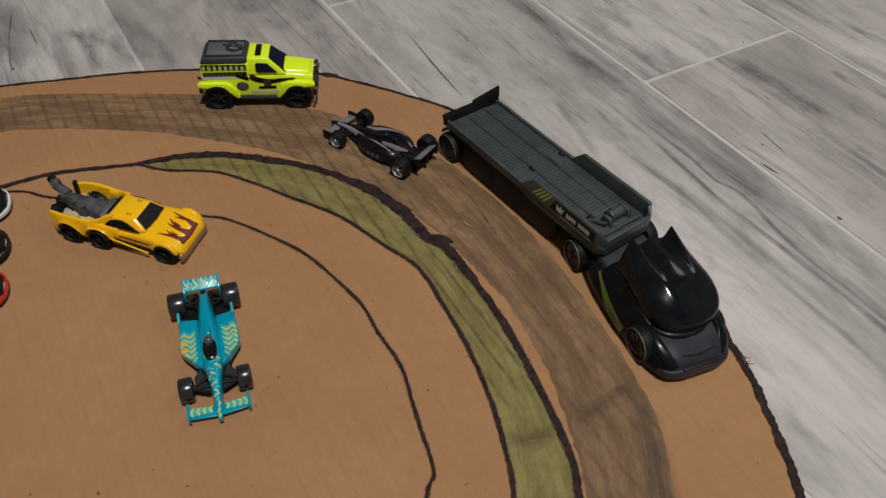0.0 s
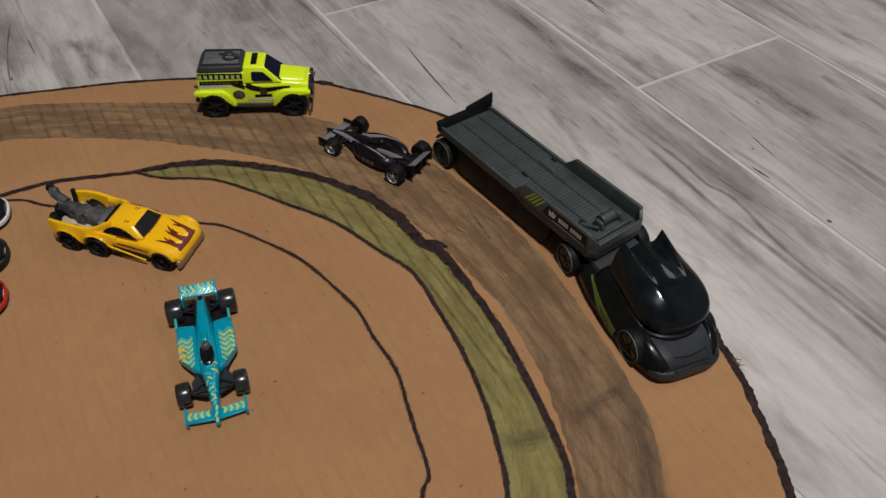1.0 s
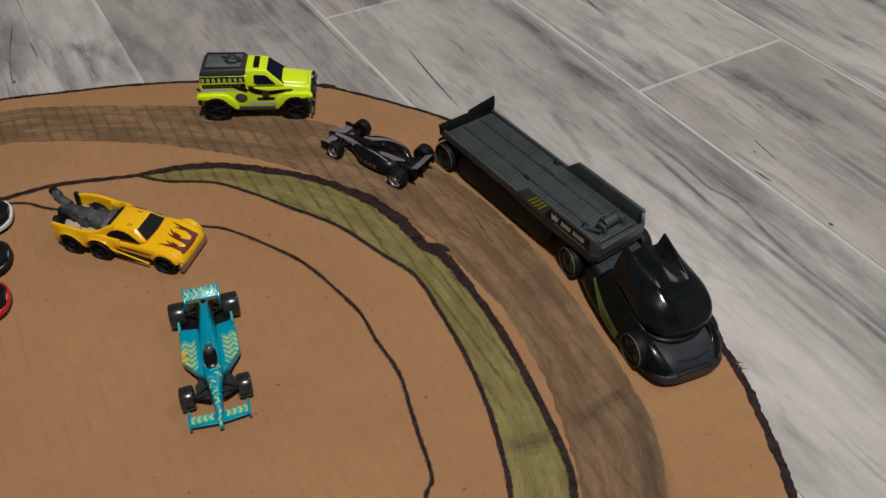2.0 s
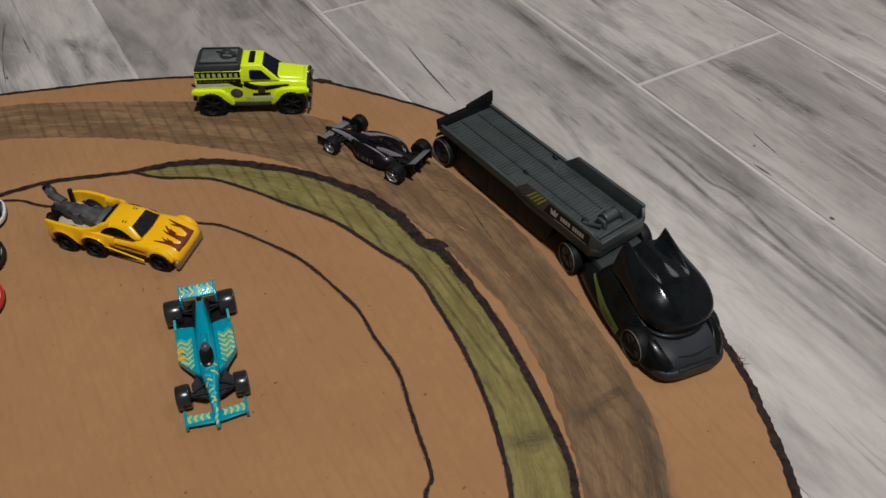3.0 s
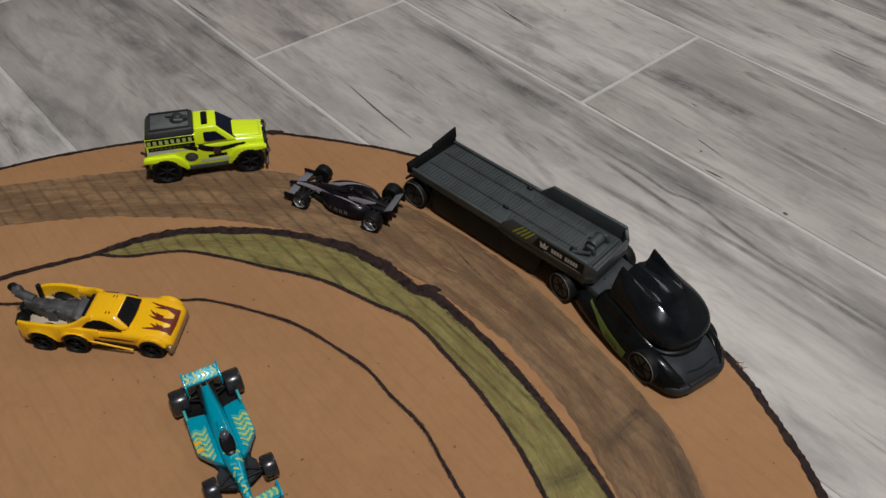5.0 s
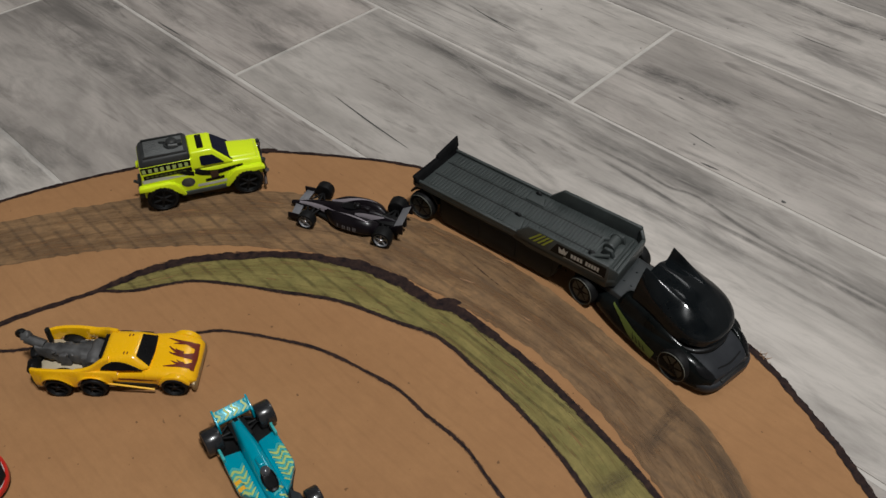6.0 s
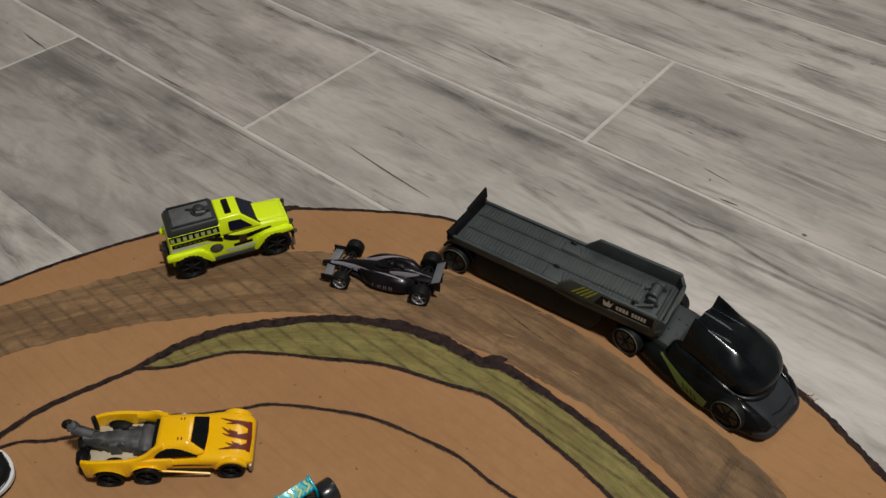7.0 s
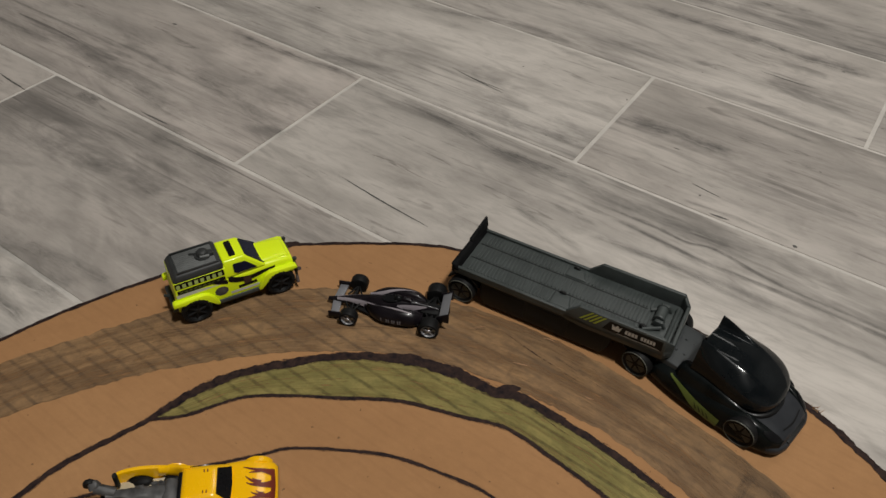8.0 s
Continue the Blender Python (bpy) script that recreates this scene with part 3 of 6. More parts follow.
BAND_IN = [(-0.40, 0.34), (-0.31, 0.415), (-0.2359, 0.4400), (-0.2145, 0.4435), (-0.187, 0.4443), (-0.1585, 0.4430), (-0.1291, 0.4395), (-0.079, 0.4272), (-0.042, 0.4125), (-0.0105, 0.3955), (0.0105, 0.378),
           (0.036, 0.3485), (0.0562, 0.3195), (0.0666, 0.3021), (0.0798, 0.2672), (0.0863, 0.2364), (0.0904, 0.1984), (0.088, 0.12), (0.07, 0.04)]


def wobble(p, size, amount, seed):
    return amount * noise.noise(Vector((p[0] / size, p[1] / size, seed)))


def ribbon(points, width, jitter, z, seed, step=0.0008, scallop=0.0):
    """A hand-drawn line: width along it from width(t), with frayed edges."""
    pts = spline(points, step)
    bm, last = bmesh.new(), None
    for i, p in enumerate(pts):
        d = pts[min(i + 1, len(pts) - 1)] - pts[max(i - 1, 0)]
        d = d / (np.linalg.norm(d) + 1e-9)
        s = np.array((-d[1], d[0]))
        w = width(p) / 2
        q = Vector((p[0], p[1], 0))

        def fray(k):
            return 1 + jitter * (0.35 * noise.noise(q * 420 + Vector((0, 0, k))) + 0.55 * noise.noise(q * 110 + Vector((0, 0, k + 3))) + 0.5 * max(0, noise.noise(q * 170 + Vector((0, 0, k + 7))) - 0.25))
        bead = scallop * math.sin(2 * math.pi * (p[0] * math.cos(FLUTE) + p[1] * math.sin(FLUTE)) / 0.0087) * min(1, max(0, (0.03 - p[0]) / 0.05))
        l, r = w * (fray(seed) + bead), w * fray(seed + 20)
        now = (bm.verts.new((*(p + s * l), z)), bm.verts.new((*(p - s * r), z)))
        if last:
            bm.faces.new((last[0], last[1], now[1], now[0]))
        last = now
    return bm


def area_between(a, b, z, seed, across=8, count=260, fray=0.0008):
    """A strip of rubbed colour between two hand-drawn lines."""
    pa, pb = spline(a, 0.002), spline(b, 0.002)
    bm, last = bmesh.new(), None
    uv, where = bm.loops.layers.uv.new("UVMap"), {}
    for i in range(count):
        t = i / (count - 1)
        p, q = pa[int(t * (len(pa) - 1))], pb[int(t * (len(pb) - 1))]
        row = []
        for k in range(across + 1):
            m = p + (q - p) * k / across
            if k in (0, across):
                m = m + (q - p) / (np.linalg.norm(q - p) + 1e-6) * wobble(m, 0.004, fray, seed + k)
            row.append(bm.verts.new((*m, z)))
            where[row[-1]] = (t, k / across)
        if last:
            for k in range(across):
                f = bm.faces.new((last[k], last[k + 1], row[k + 1], row[k]))
                for loop in f.loops:
                    loop[uv].uv = where[loop.vert]
        last = row
    return bm


outline = []
line = spline(BOARD_EDGE, 0.003)
for i, p in enumerate(line):
    d = line[min(i + 1, len(line) - 1)] - line[max(i - 1, 0)]
    d = d / np.linalg.norm(d)
    outline.append(p + np.array((-d[1], d[0])) * (0.0011 + wobble(p, 0.006, 0.0007, 2.0)))
outline += [np.array(p) for p in ((0.0, -0.20), (-0.25, -0.22), (-0.45, -0.05))]
board = new("track_board", finish(prism([tuple(p) for p in outline], FLOOR_Z, 0.0, 0), M_CARD, "track_board"))
tagged(board, "brown corrugated cardboard sheet with hand-drawn race track, on the floor", "cardboard")
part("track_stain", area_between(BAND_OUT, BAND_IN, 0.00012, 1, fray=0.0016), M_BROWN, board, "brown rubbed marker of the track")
for a, b, name in (([(0.083, 0.2385), (0.104, 0.251), (0.125, 0.2625)], [(0.089, 0.2275), (0.108, 0.239), (0.129, 0.250)], "track_smear"),
                   ([(0.106, 0.268), (0.112, 0.225), (0.108, 0.150)], [(0.127, 0.260), (0.132, 0.225), (0.130, 0.150)], "track_smear"),
                   ([(0.055, 0.232), (0.070, 0.234), (0.086, 0.237)], [(0.055, 0.218), (0.071, 0.219), (0.087, 0.222)], "verge_smear")):
    part(name, area_between(a, b, 0.00022, 3, 8, 60, 0.0), M_DARKSTAIN, board, "dark rubbed smear")
part("verge_stain", area_between(TRACK_INNER[6:], VERGE_INNER, 0.00016, 5), M_GREEN, board, "olive green marker of the verge")


def rim_width(p):
    return 0.0024 + 0.0018 * min(1, max(0, (0.32 - p[1]) / 0.06)) * (p[0] > 0.1)


def kerb_width(p):
    left = 0.0029 + 0.0024 * min(1, max(0, (p[0] + 0.155) / 0.04))
    return left - 0.0012 * min(1, max(0, (p[0] - 0.01) / 0.03)) - 0.0008 * min(1, max(0, (p[0] - 0.04) / 0.02)) + 0.0022 * math.exp(-((p[0] - 0.022) / 0.03) ** 2) + 0.0008 * noise.noise(Vector((p[0] * 40, p[1] * 40, 1.0)))


def verge_width(p):
    return 0.0016 + 0.0005 * min(1, max(0, (p[0] + 0.1) / 0.1)) + 0.0004 * noise.noise(Vector((p[0] * 70, p[1] * 70, 9.0)))


def pit_width(p):
    return 0.0015 + 0.0006 * noise.noise(Vector((p[0] * 60, p[1] * 60, 5.0)))


for name, points, width, jitter, z, seed, bead, label in (("edge_line", BOARD_EDGE, rim_width, 0.95, 0.0003, 11, 0.0, "uneven black marker line along the cut edge"),
                                                          ("kerb_line", TRACK_INNER, kerb_width, 0.70, 0.0004, 21, 0.14, "thick uneven black marker line"),
                                                          ("verge_line", VERGE_INNER, verge_width, 0.7, 0.00028, 31, 0.0, "thin black marker line"),
                                                          ("pit_line", PIT_LINE, pit_width, 0.7, 0.00028, 41, 0.0, "thin black marker line")):
    line = part(name, ribbon(points, width, jitter, z, seed, scallop=bead), M_INK, board, label)
    if name != "edge_line":
        part("ink_bleed", ribbon(points, lambda p, w=width: w(p) + 0.0009, 0.5, z - 0.00005, seed + 3), M_BLEED, line, "thin ink bled into the paper")
for a, b, w in (((0.0262, 0.3512), (0.0402, 0.3462), 0.0048), ((0.0455, 0.3250), (0.0522, 0.3192), 0.0030), ((-0.010, 0.3945), (0.000, 0.3880), 0.0026), ((-0.0475, 0.5088), (-0.0330, 0.5064), 0.0042)):
    span = math.dist(a, b)
    part("kerb_blot", ribbon([a, ((a[0] + b[0]) / 2, (a[1] + b[1]) / 2 + 0.0004), b],
                             lambda p, w=w, a=a, span=span: w * max(0.06, math.sin(math.pi * min(1, math.dist(p, a) / span))) ** 0.6, 1.2, 0.00042, 51), M_INK, board, "blot of black marker")

# scratches across the rubbed track, along the flutes
rng = random.Random(14)
for a, b, w, mat, word in (((0.0452, 0.3638), (0.0531, 0.3567), 0.0008, M_CUT, "pale scratch"), ((0.0696, 0.3717), (0.0749, 0.3655), 0.0007, M_CUT, "pale scratch"),
                           ((0.0688, 0.3282), (0.0725, 0.3232), 0.0008, M_CUT, "pale scratch"), ((0.0358, 0.3953), (0.0443, 0.3929), 0.0006, M_CUT, "pale scratch"),
                           ((0.0679, 0.3604), (0.0851, 0.3171), 0.00045, M_BLEED, "dark crease"), ((0.0286, 0.3554), (0.0505, 0.3042), 0.0006, M_BLEED, "dark crease"),
                           ((0.0473, 0.3957), (0.0718, 0.3359), 0.0007, M_BLEED, "dark crease"), ((0.0330, 0.3955), (0.0420, 0.3915), 0.0007, M_BLEED, "dark crease")):
    mid = [((a[k] + b[k]) / 2 + rng.uniform(-0.0009, 0.0009)) for k in (0, 1)]
    half = math.dist(a, b) / 2
    part("scratch", ribbon([a, mid, b], lambda p, w=w, mid=mid, half=half: w * max(0.1, 1 - (math.dist(p, mid) / half) ** 2), 1.4, 0.00034, 61), mat, board, word)

# torn paper fibres at the cut edge
fibres, rng = bmesh.new(), random.Random(8)
for i in range(26):
    a = Vector((0.1768 + rng.uniform(-0.001, 0.001), 0.2668 + rng.uniform(-0.004, 0.004), rng.uniform(-0.004, 0.0004)))
    d = Vector((rng.uniform(0.2, 1), rng.uniform(-0.6, 0.8), rng.uniform(-0.2, 0.6))) * rng.uniform(0.002, 0.006)
    mid = a + d * 0.6 + Vector((0, rng.uniform(-0.001, 0.001), 0.0004))
    rod(a, mid, 0.00022, fibres, 5), rod(mid, a + d, 0.0002, fibres, 5, 0.00008)
part("torn_fibre", fibres, M_CUT, board, "tuft of torn brown paper fibres")

# ---------------------------------------------------------------- open-wheel racers


def sided(f):
    for s in (1, -1):
        f(s)


def open_wheel_racer(m, label, front, rear, track, body, pods, wheels, mats, wing_front, wing_rear, prints, seat=0.0):
    """An open-wheel toy racer: body, side pods, wings, arms, wheels."""
    car = thing("toy_racing_car", m, label, "toy car", "toy cars on the track board")
    paint, wing_mat, dark = mats[:3]
    shape = shell(body, 18)
    solid = shape.copy()
    part("body", shape, paint, car)
    pod_shapes = []

    def pod(s):
        bm = loft(pods[3], 0.0014, None, s) if len(pods) > 3 else prism([(x, s * y) for x, y in pods[0]], *pods[1:], 0.0011)
        pod_shapes.append(bm.copy())
        me = bpy.data.meshes.new("pod_copy")
        bm.to_mesh(me)
        solid.from_mesh(me)
        bpy.data.meshes.remove(me)
        part("side_pod", bm, paint, car)
    sided(pod)
    part("underfloor", prism([(front + 0.002, 0.003), (0.012, 0.008), (0.006, pods[0][2][1] - 0.0006), (rear + 0.006, pods[0][2][1] - 0.001), (rear - 0.006, 0.006),
                              (rear - 0.006, -0.006), (rear + 0.006, -pods[0][2][1] + 0.001), (0.006, -pods[0][2][1] + 0.0006), (0.012, -0.008), (front + 0.002, -0.003)],
                             0.0016, 0.0030, 0.0004), dark, car, "black plastic base")
    # cockpit: dark tub, plain round headrest, wrap screen
    top = body[4][4] - 0.05 * seat
    tub = bmesh.new()
    rings(tub, [[(0.0012 + seat + a * 0.0056 * math.cos(t), a * 0.0031 * math.copysign(abs(math.sin(t)) ** 0.7, math.sin(t)), z - 0.14 * (a * 0.0056 * math.cos(t) - 0.0028)) for t in [2 * math.pi * k / 20 for k in range(20)]]
                for a, z in ((1.0, top - 0.003), (1.0, top + 0.0005), (0.86, top + 0.0008), (0.78, top + 0.0004))])
    part("cockpit", tub, M_SMOKE, car, "dark open cockpit")
    part("headrest", ball((-0.0030 + seat, 0, top + 0.0012), 0.0025, 0.0023, 0.0025, None, 9, 16), mats[3] if len(mats) > 3 else M_GUN, car, "dark grey round headrest")
    intake = hull8([(seat - 0.004, -0.0016, top), (seat - 0.011, -0.0022, top - 0.001), (seat - 0.011, 0.0022, top - 0.001), (seat - 0.004, 0.0016, top)],
                   [(seat - 0.0060, -0.0011, top + 0.0030), (seat - 0.011, -0.0013, top + 0.0022), (seat - 0.011, 0.0013, top + 0.0022), (seat - 0.0060, 0.0011, top + 0.0030)], 0.0005)
    part("air_intake", intake, paint, car)
    part("gearbox", block(rear - 0.004, rear + 0.007, -0.0042, 0.0042, 0.003, 0.0072, 0.0008), dark, car, "dark moulded gearbox")
    for ax, z in ((front, 0.0048), (rear, 0.0054)):
        def arms(s):
            for dx, dz in ((0.0042, 0.0012), (-0.0042, 0.0012), (0.0020, -0.0014)):
                part("suspension_arm", rod((ax + dx, s * 0.003, z + dz), (ax, s * (track - 0.002), z + 0.2 * dz), 0.00055), dark, car)
        sided(arms)
        part("axle", rod((ax, -track, z), (ax, track, z), 0.0007), dark, car)
    (rf, wf), (rr, wr), tyre, rim = wheels
    for s in (1, -1):
        wheel(car, front, s * track, rf, wf, tyre, rim, None, 5, s)
        wheel(car, rear, s * track, rr, wr, tyre, rim, None, 5, s)
    # front wing
    x0, x1, half, z = wing_front
    fw = []

    def nose_wing(s):
        bm = prism([(x1 + 0.0012, s * 0.0008), (x1, s * half), (x0, s * half), (x0 + 0.0012, s * 0.0008)], z, z + 0.0011, 0.0004)
        fw.append(bm.copy())
        w = part("front_wing", bm, wing_mat, car)
        part("end_plate", block(x0 - 0.0012, x1 + 0.0012, s * half - 0.0006, s * half + 0.0006, z - 0.0008, z + 0.0034, 0.0003), paint, w)
    sided(nose_wing)
    # rear wing
    x0, x1, half, z0, z1 = wing_rear
    plate = hull8([(x0, -half, z1 - 0.0004), (x1, -half, z1 - 0.0034), (x1, half, z1 - 0.0034), (x0, half, z1 - 0.0004)],
                  [(x0, -half, z1 + 0.0006), (x1, -half, z1 - 0.0024), (x1, half, z1 - 0.0024), (x0, half, z1 + 0.0006)], 0.0003)
    rw = plate.copy()
    wing = part("rear_wing", plate, wing_mat, car)
    for s in (1, -1):
        part("end_plate", prism([(x0 - 0.0008, z0), (x1 + 0.002, z0 + 0.001), (x1 + 0.0012, z1 - 0.002), (x0 - 0.0008, z1 + 0.0016)], s * half - 0.0005, s * half + 0.0005, 0.0003, "y"), paint, wing)
    part("wing_post", hull8([(x0, -0.0012, 0.005), (x1 + 0.003, -0.0012, 0.005), (x1 + 0.003, 0.0012, 0.005), (x0, 0.0012, 0.005)],
                            [(x0, -0.0008, z1 - 0.001), (x1, -0.0008, z1 - 0.003), (x1, 0.0008, z1 - 0.003), (x0, 0.0008, z1 - 0.001)], 0.0003), dark, car)
    prints(car, solid, pod_shapes, fw, rw)
    return car


def teal_prints(car, body, pods, fw, rw):
    rng = random.Random(4)
    for bm, s in ((pods[0], 1), (pods[1], -1)):
        for k, (mat, word) in enumerate(((M_PALELEMON, "pale lemon zigzag print"), (M_CYAN, "pale turquoise zigzag print"))):
            lines = []
            for i in range(6):
                x = 0.0112 - i * 0.0030 - k * 0.0015
                a = rng.uniform(-0.0005, 0.0005)
                lines.append([(x - 0.0012, s * 0.0060, 0.0005), (x + 0.0010 + a, s * 0.0082, 0.0013), (x + 0.0012, s * 0.0088, 0.0013), (x - 0.0012 + a, s * 0.0108, 0.0013), (x - 0.0010 + a, s * 0.0112, 0.0013), (x + 0.0006, s * 0.0129, 0.0010)])
            part("print", decal(bm, lines), mat, car, word)
    part("print", decal(pods[1], [[(0.0046, -0.0098, 0.0019), (0.0050, -0.0128, 0.0021)], [(0.0008, -0.0100, 0.0017), (0.0012, -0.0129, 0.0019)]], lift=0.0003), M_ORANGE, car, "orange print")
    for s in (1, -1):
        part("pod_fin", block(-0.0168, -0.0106, s * 0.0124 - 0.0006, s * 0.0124 + 0.0006, 0.0064, 0.0104, 0.0003), M_CYAN, car, "pale turquoise upright fin")
    for s in (1, -1):
        part("front_plate", prism([(0.0290, s * 0.0022), (0.0235, s * 0.0088), (0.0185, s * 0.0092), (0.0140, s * 0.0060)], 0.0034, 0.0044, 0.0003), M_GUN, car, "dark grey plate between nose and wheel")
    zig, zag = [], []
    for i in range(17):
        x = 0.0425 - i * 0.00185 + rng.uniform(-0.0004, 0.0004)
        w = 0.0004 + i * 0.00017
        y0, y1 = rng.uniform(-w, w), rng.uniform(-w, w)
        stroke = [(x, y0, 0.0004), (x - 0.0008, y0 + rng.uniform(-0.4, 0.4) * w, 0.0008), (x - 0.0015, y1, 0.0009), (x - 0.0021, y1 * 0.6, 0.0004)]
        (zig if i % 5 in (0, 1, 3) else zag).append(stroke)
    part("print", decal(body, zig), M_PALELEMON, car, "pale lemon scribble print")
    part("print", decal(body, zag), M_CYAN, car, "pale turquoise scribble print")
    for bm, s in ((fw[0], 1), (fw[1], -1)):
        for k, (mat, word) in enumerate(((M_PALELEMON, "pale lemon stripe print"), (M_CYAN, "pale turquoise stripe print"))):
            lines = [[(0.0343, s * (0.0026 + 0.0027 * i + 0.0013 * k), 0.0010), (0.0362, s * (0.0040 + 0.0027 * i + 0.0013 * k), 0.0013), (0.0365, s * (0.0040 + 0.0027 * i + 0.0013 * k), 0.0013), (0.0384, s * (0.0032 + 0.0027 * i + 0.0013 * k), 0.0010)] for i in range(4)]
            part("print", decal(bm, lines), mat, car, word)
    for k, mat in enumerate((M_PALELEMON, M_CYAN)):
        lines = [[(-0.0276, y - 0.0008, 0.0007), (-0.0292, y + 0.0018, 0.0010), (-0.0296, y + 0.0018, 0.0010), (-0.0314, y - 0.0002 + 0.0008 * (i % 2), 0.0010), (-0.0330, y + 0.0020, 0.0006)] for i, y in enumerate([-0.0078 + 0.0042 * i + 0.0021 * k for i in range(4)])]
        part("print", decal(rw, lines), mat, car, "blocky zigzag print")


open_wheel_racer(
    pose(-0.0770, 0.2758, 0, 0, 0, -73.7), "teal open-wheel toy racing car with yellow zigzag prints, on cardboard", 0.0250, -0.0250, 0.0127,
    [(0.0437, 0.0009, 0.0006, 0.0030, 0.0044, 2.2), (0.036, 0.0019, 0.0013, 0.0028, 0.0062, 2.4), (0.025, 0.0031, 0.0022, 0.0026, 0.0082, 2.6), (0.013, 0.0050, 0.0038, 0.0024, 0.0098, 3.4),
     (0.004, 0.0056, 0.0034, 0.0024, 0.0110, 3.8), (-0.004, 0.0054, 0.0031, 0.0024, 0.0120, 4.0), (-0.012, 0.0050, 0.0028, 0.0026, 0.0122, 4.0), (-0.021, 0.0040, 0.0020, 0.003, 0.0108, 3.6),
     (-0.031, 0.0026, 0.0014, 0.0036, 0.0086, 2.2)],
    ([(0.0165, 0.0040), (0.0125, 0.0078), (0.0050, 0.0134), (-0.0112, 0.0132), (-0.0145, 0.0120), (-0.0130, 0.0040)], 0.0024, 0.0074),
    ((0.0056, 0.0062), (0.0062, 0.0080), M_TYREGREY, M_GUN), (M_TEAL, M_TEAL, M_TYRE, M_HELM), (0.0338, 0.0395, 0.0130, 0.0026), (-0.0324, -0.0270, 0.0082, 0.0060, 0.0146), teal_prints, 0.0080)


def black_prints(car, body, pods, fw, rw):
    for s in (1, -1):
        # from the nose round the cockpit onto the pod's shoulder
        part("print", decal(body, [[(0.0340, s * 0.0008, 0.0012), (0.0260, s * 0.0018, 0.0013), (0.0160, s * 0.0034, 0.0014), (0.0080, s * 0.0052, 0.0014), (0.0000, s * 0.0072, 0.0012), (-0.0080, s * 0.0084, 0.0008), (-0.0125, s * 0.0086, 0.0003)]]), M_SILVER, car, "silver swoosh print")
        part("print", decal(body, [[(-0.0030, s * 0.0040, 0.0005), (-0.0080, s * 0.0036, 0.0015), (-0.0140, s * 0.0026, 0.0014), (-0.0200, s * 0.0012, 0.0005)]]), M_SILVER, car, "silver swoosh print")
        bars = [[(0.0050 - i * 0.0034, 0.0040, 0.0007), (0.0050 - i * 0.0034, 0.0064, 0.0007)] for i in range(4)]
        bars += [[(0.0050 - i * 0.0034 - 0.0012, 0.0040, 0.0006), (0.0050 - i * 0.0034 - 0.0012, 0.0064, 0.0006)] for i in range(4) if i != 0]
        part("print", decal(pods[0] if s == 1 else pods[1], bars, "y", 0.00015, s), M_DIMPRINT, car, "dim grey bars of small print")


open_wheel_racer(
    pose(-0.0005, 0.4270, 0, 0, 0, 144.8), "black open-wheel toy racing car with silver wings and stripes, on cardboard", 0.0238, -0.0238, 0.0138,
    [(0.0395, 0.0014, 0.0010, 0.0026, 0.0046, 2.4), (0.033, 0.0022, 0.0016, 0.0026, 0.0060, 2.4), (0.024, 0.0034, 0.0024, 0.0026, 0.0080, 2.6), (0.012, 0.0052, 0.0038, 0.0024, 0.0094, 2.8),
     (0.003, 0.0064, 0.0046, 0.0024, 0.0104, 2.8), (-0.005, 0.0062, 0.0036, 0.0024, 0.0116, 2.5), (-0.013, 0.0052, 0.0022, 0.0026, 0.0112, 2.2), (-0.021, 0.0040, 0.0014, 0.003, 0.0092, 2.0),
     (-0.031, 0.0026, 0.0010, 0.0036, 0.0070, 2.0)],
    ([(0.0135, 0.0046), (0.0095, 0.0082), (0.0050, 0.0118), (-0.0135, 0.0122), (-0.0170, 0.0100), (-0.0150, 0.0040)], 0.0022, 0.0092,
     [(0.0150, [(0.0036, 0.0024), (0.0052, 0.0030), (0.0054, 0.0056), (0.0046, 0.0076), (0.0036, 0.0080), (0.0030, 0.0040)]),
      (0.0110, [(0.0040, 0.0022), (0.0086, 0.0026), (0.0092, 0.0056), (0.0078, 0.0082), (0.0056, 0.0092), (0.0030, 0.0050)]),
      (0.0050, [(0.0040, 0.0022), (0.0112, 0.0024), (0.0122, 0.0056), (0.0106, 0.0088), (0.0066, 0.0101), (0.0030, 0.0050)]),
      (-0.0060, [(0.0040, 0.0022), (0.0122, 0.0024), (0.0130, 0.0056), (0.0112, 0.0092), (0.0068, 0.0106), (0.0030, 0.0050)]),
      (-0.0140, [(0.0040, 0.0022), (0.0114, 0.0026), (0.0118, 0.0056), (0.0100, 0.0082), (0.0060, 0.0094), (0.0030, 0.0050)]),
      (-0.0185, [(0.0036, 0.0026), (0.0082, 0.0030), (0.0084, 0.0050), (0.0070, 0.0064), (0.0050, 0.0070), (0.0030, 0.0045)])]),
    ((0.0054, 0.0058), (0.0059, 0.0074), M_TYRE, M_CHROME), (M_PLUM, M_WING, M_TYRE, M_BLACK), (0.0302, 0.0352, 0.0124, 0.0030), (-0.0336, -0.0284, 0.0092, 0.0066, 0.0128), black_prints)

# ---------------------------------------------------------------- fluorescent off-road truck


def arch(cx, r0, r1, y0, y1, cz, a0=0.0, a1=180.0, n=12):
    pts = [(cx + r1 * math.cos(radians(a0 + (a1 - a0) * k / n)), cz + r1 * math.sin(radians(a0 + (a1 - a0) * k / n))) for k in range(n + 1)]
    pts += [(cx + r0 * math.cos(radians(a1 - (a1 - a0) * k / n)), cz + r0 * math.sin(radians(a1 - (a1 - a0) * k / n))) for k in range(n + 1)]
    return prism(pts, min(y0, y1), max(y0, y1), 0.0004, "y")


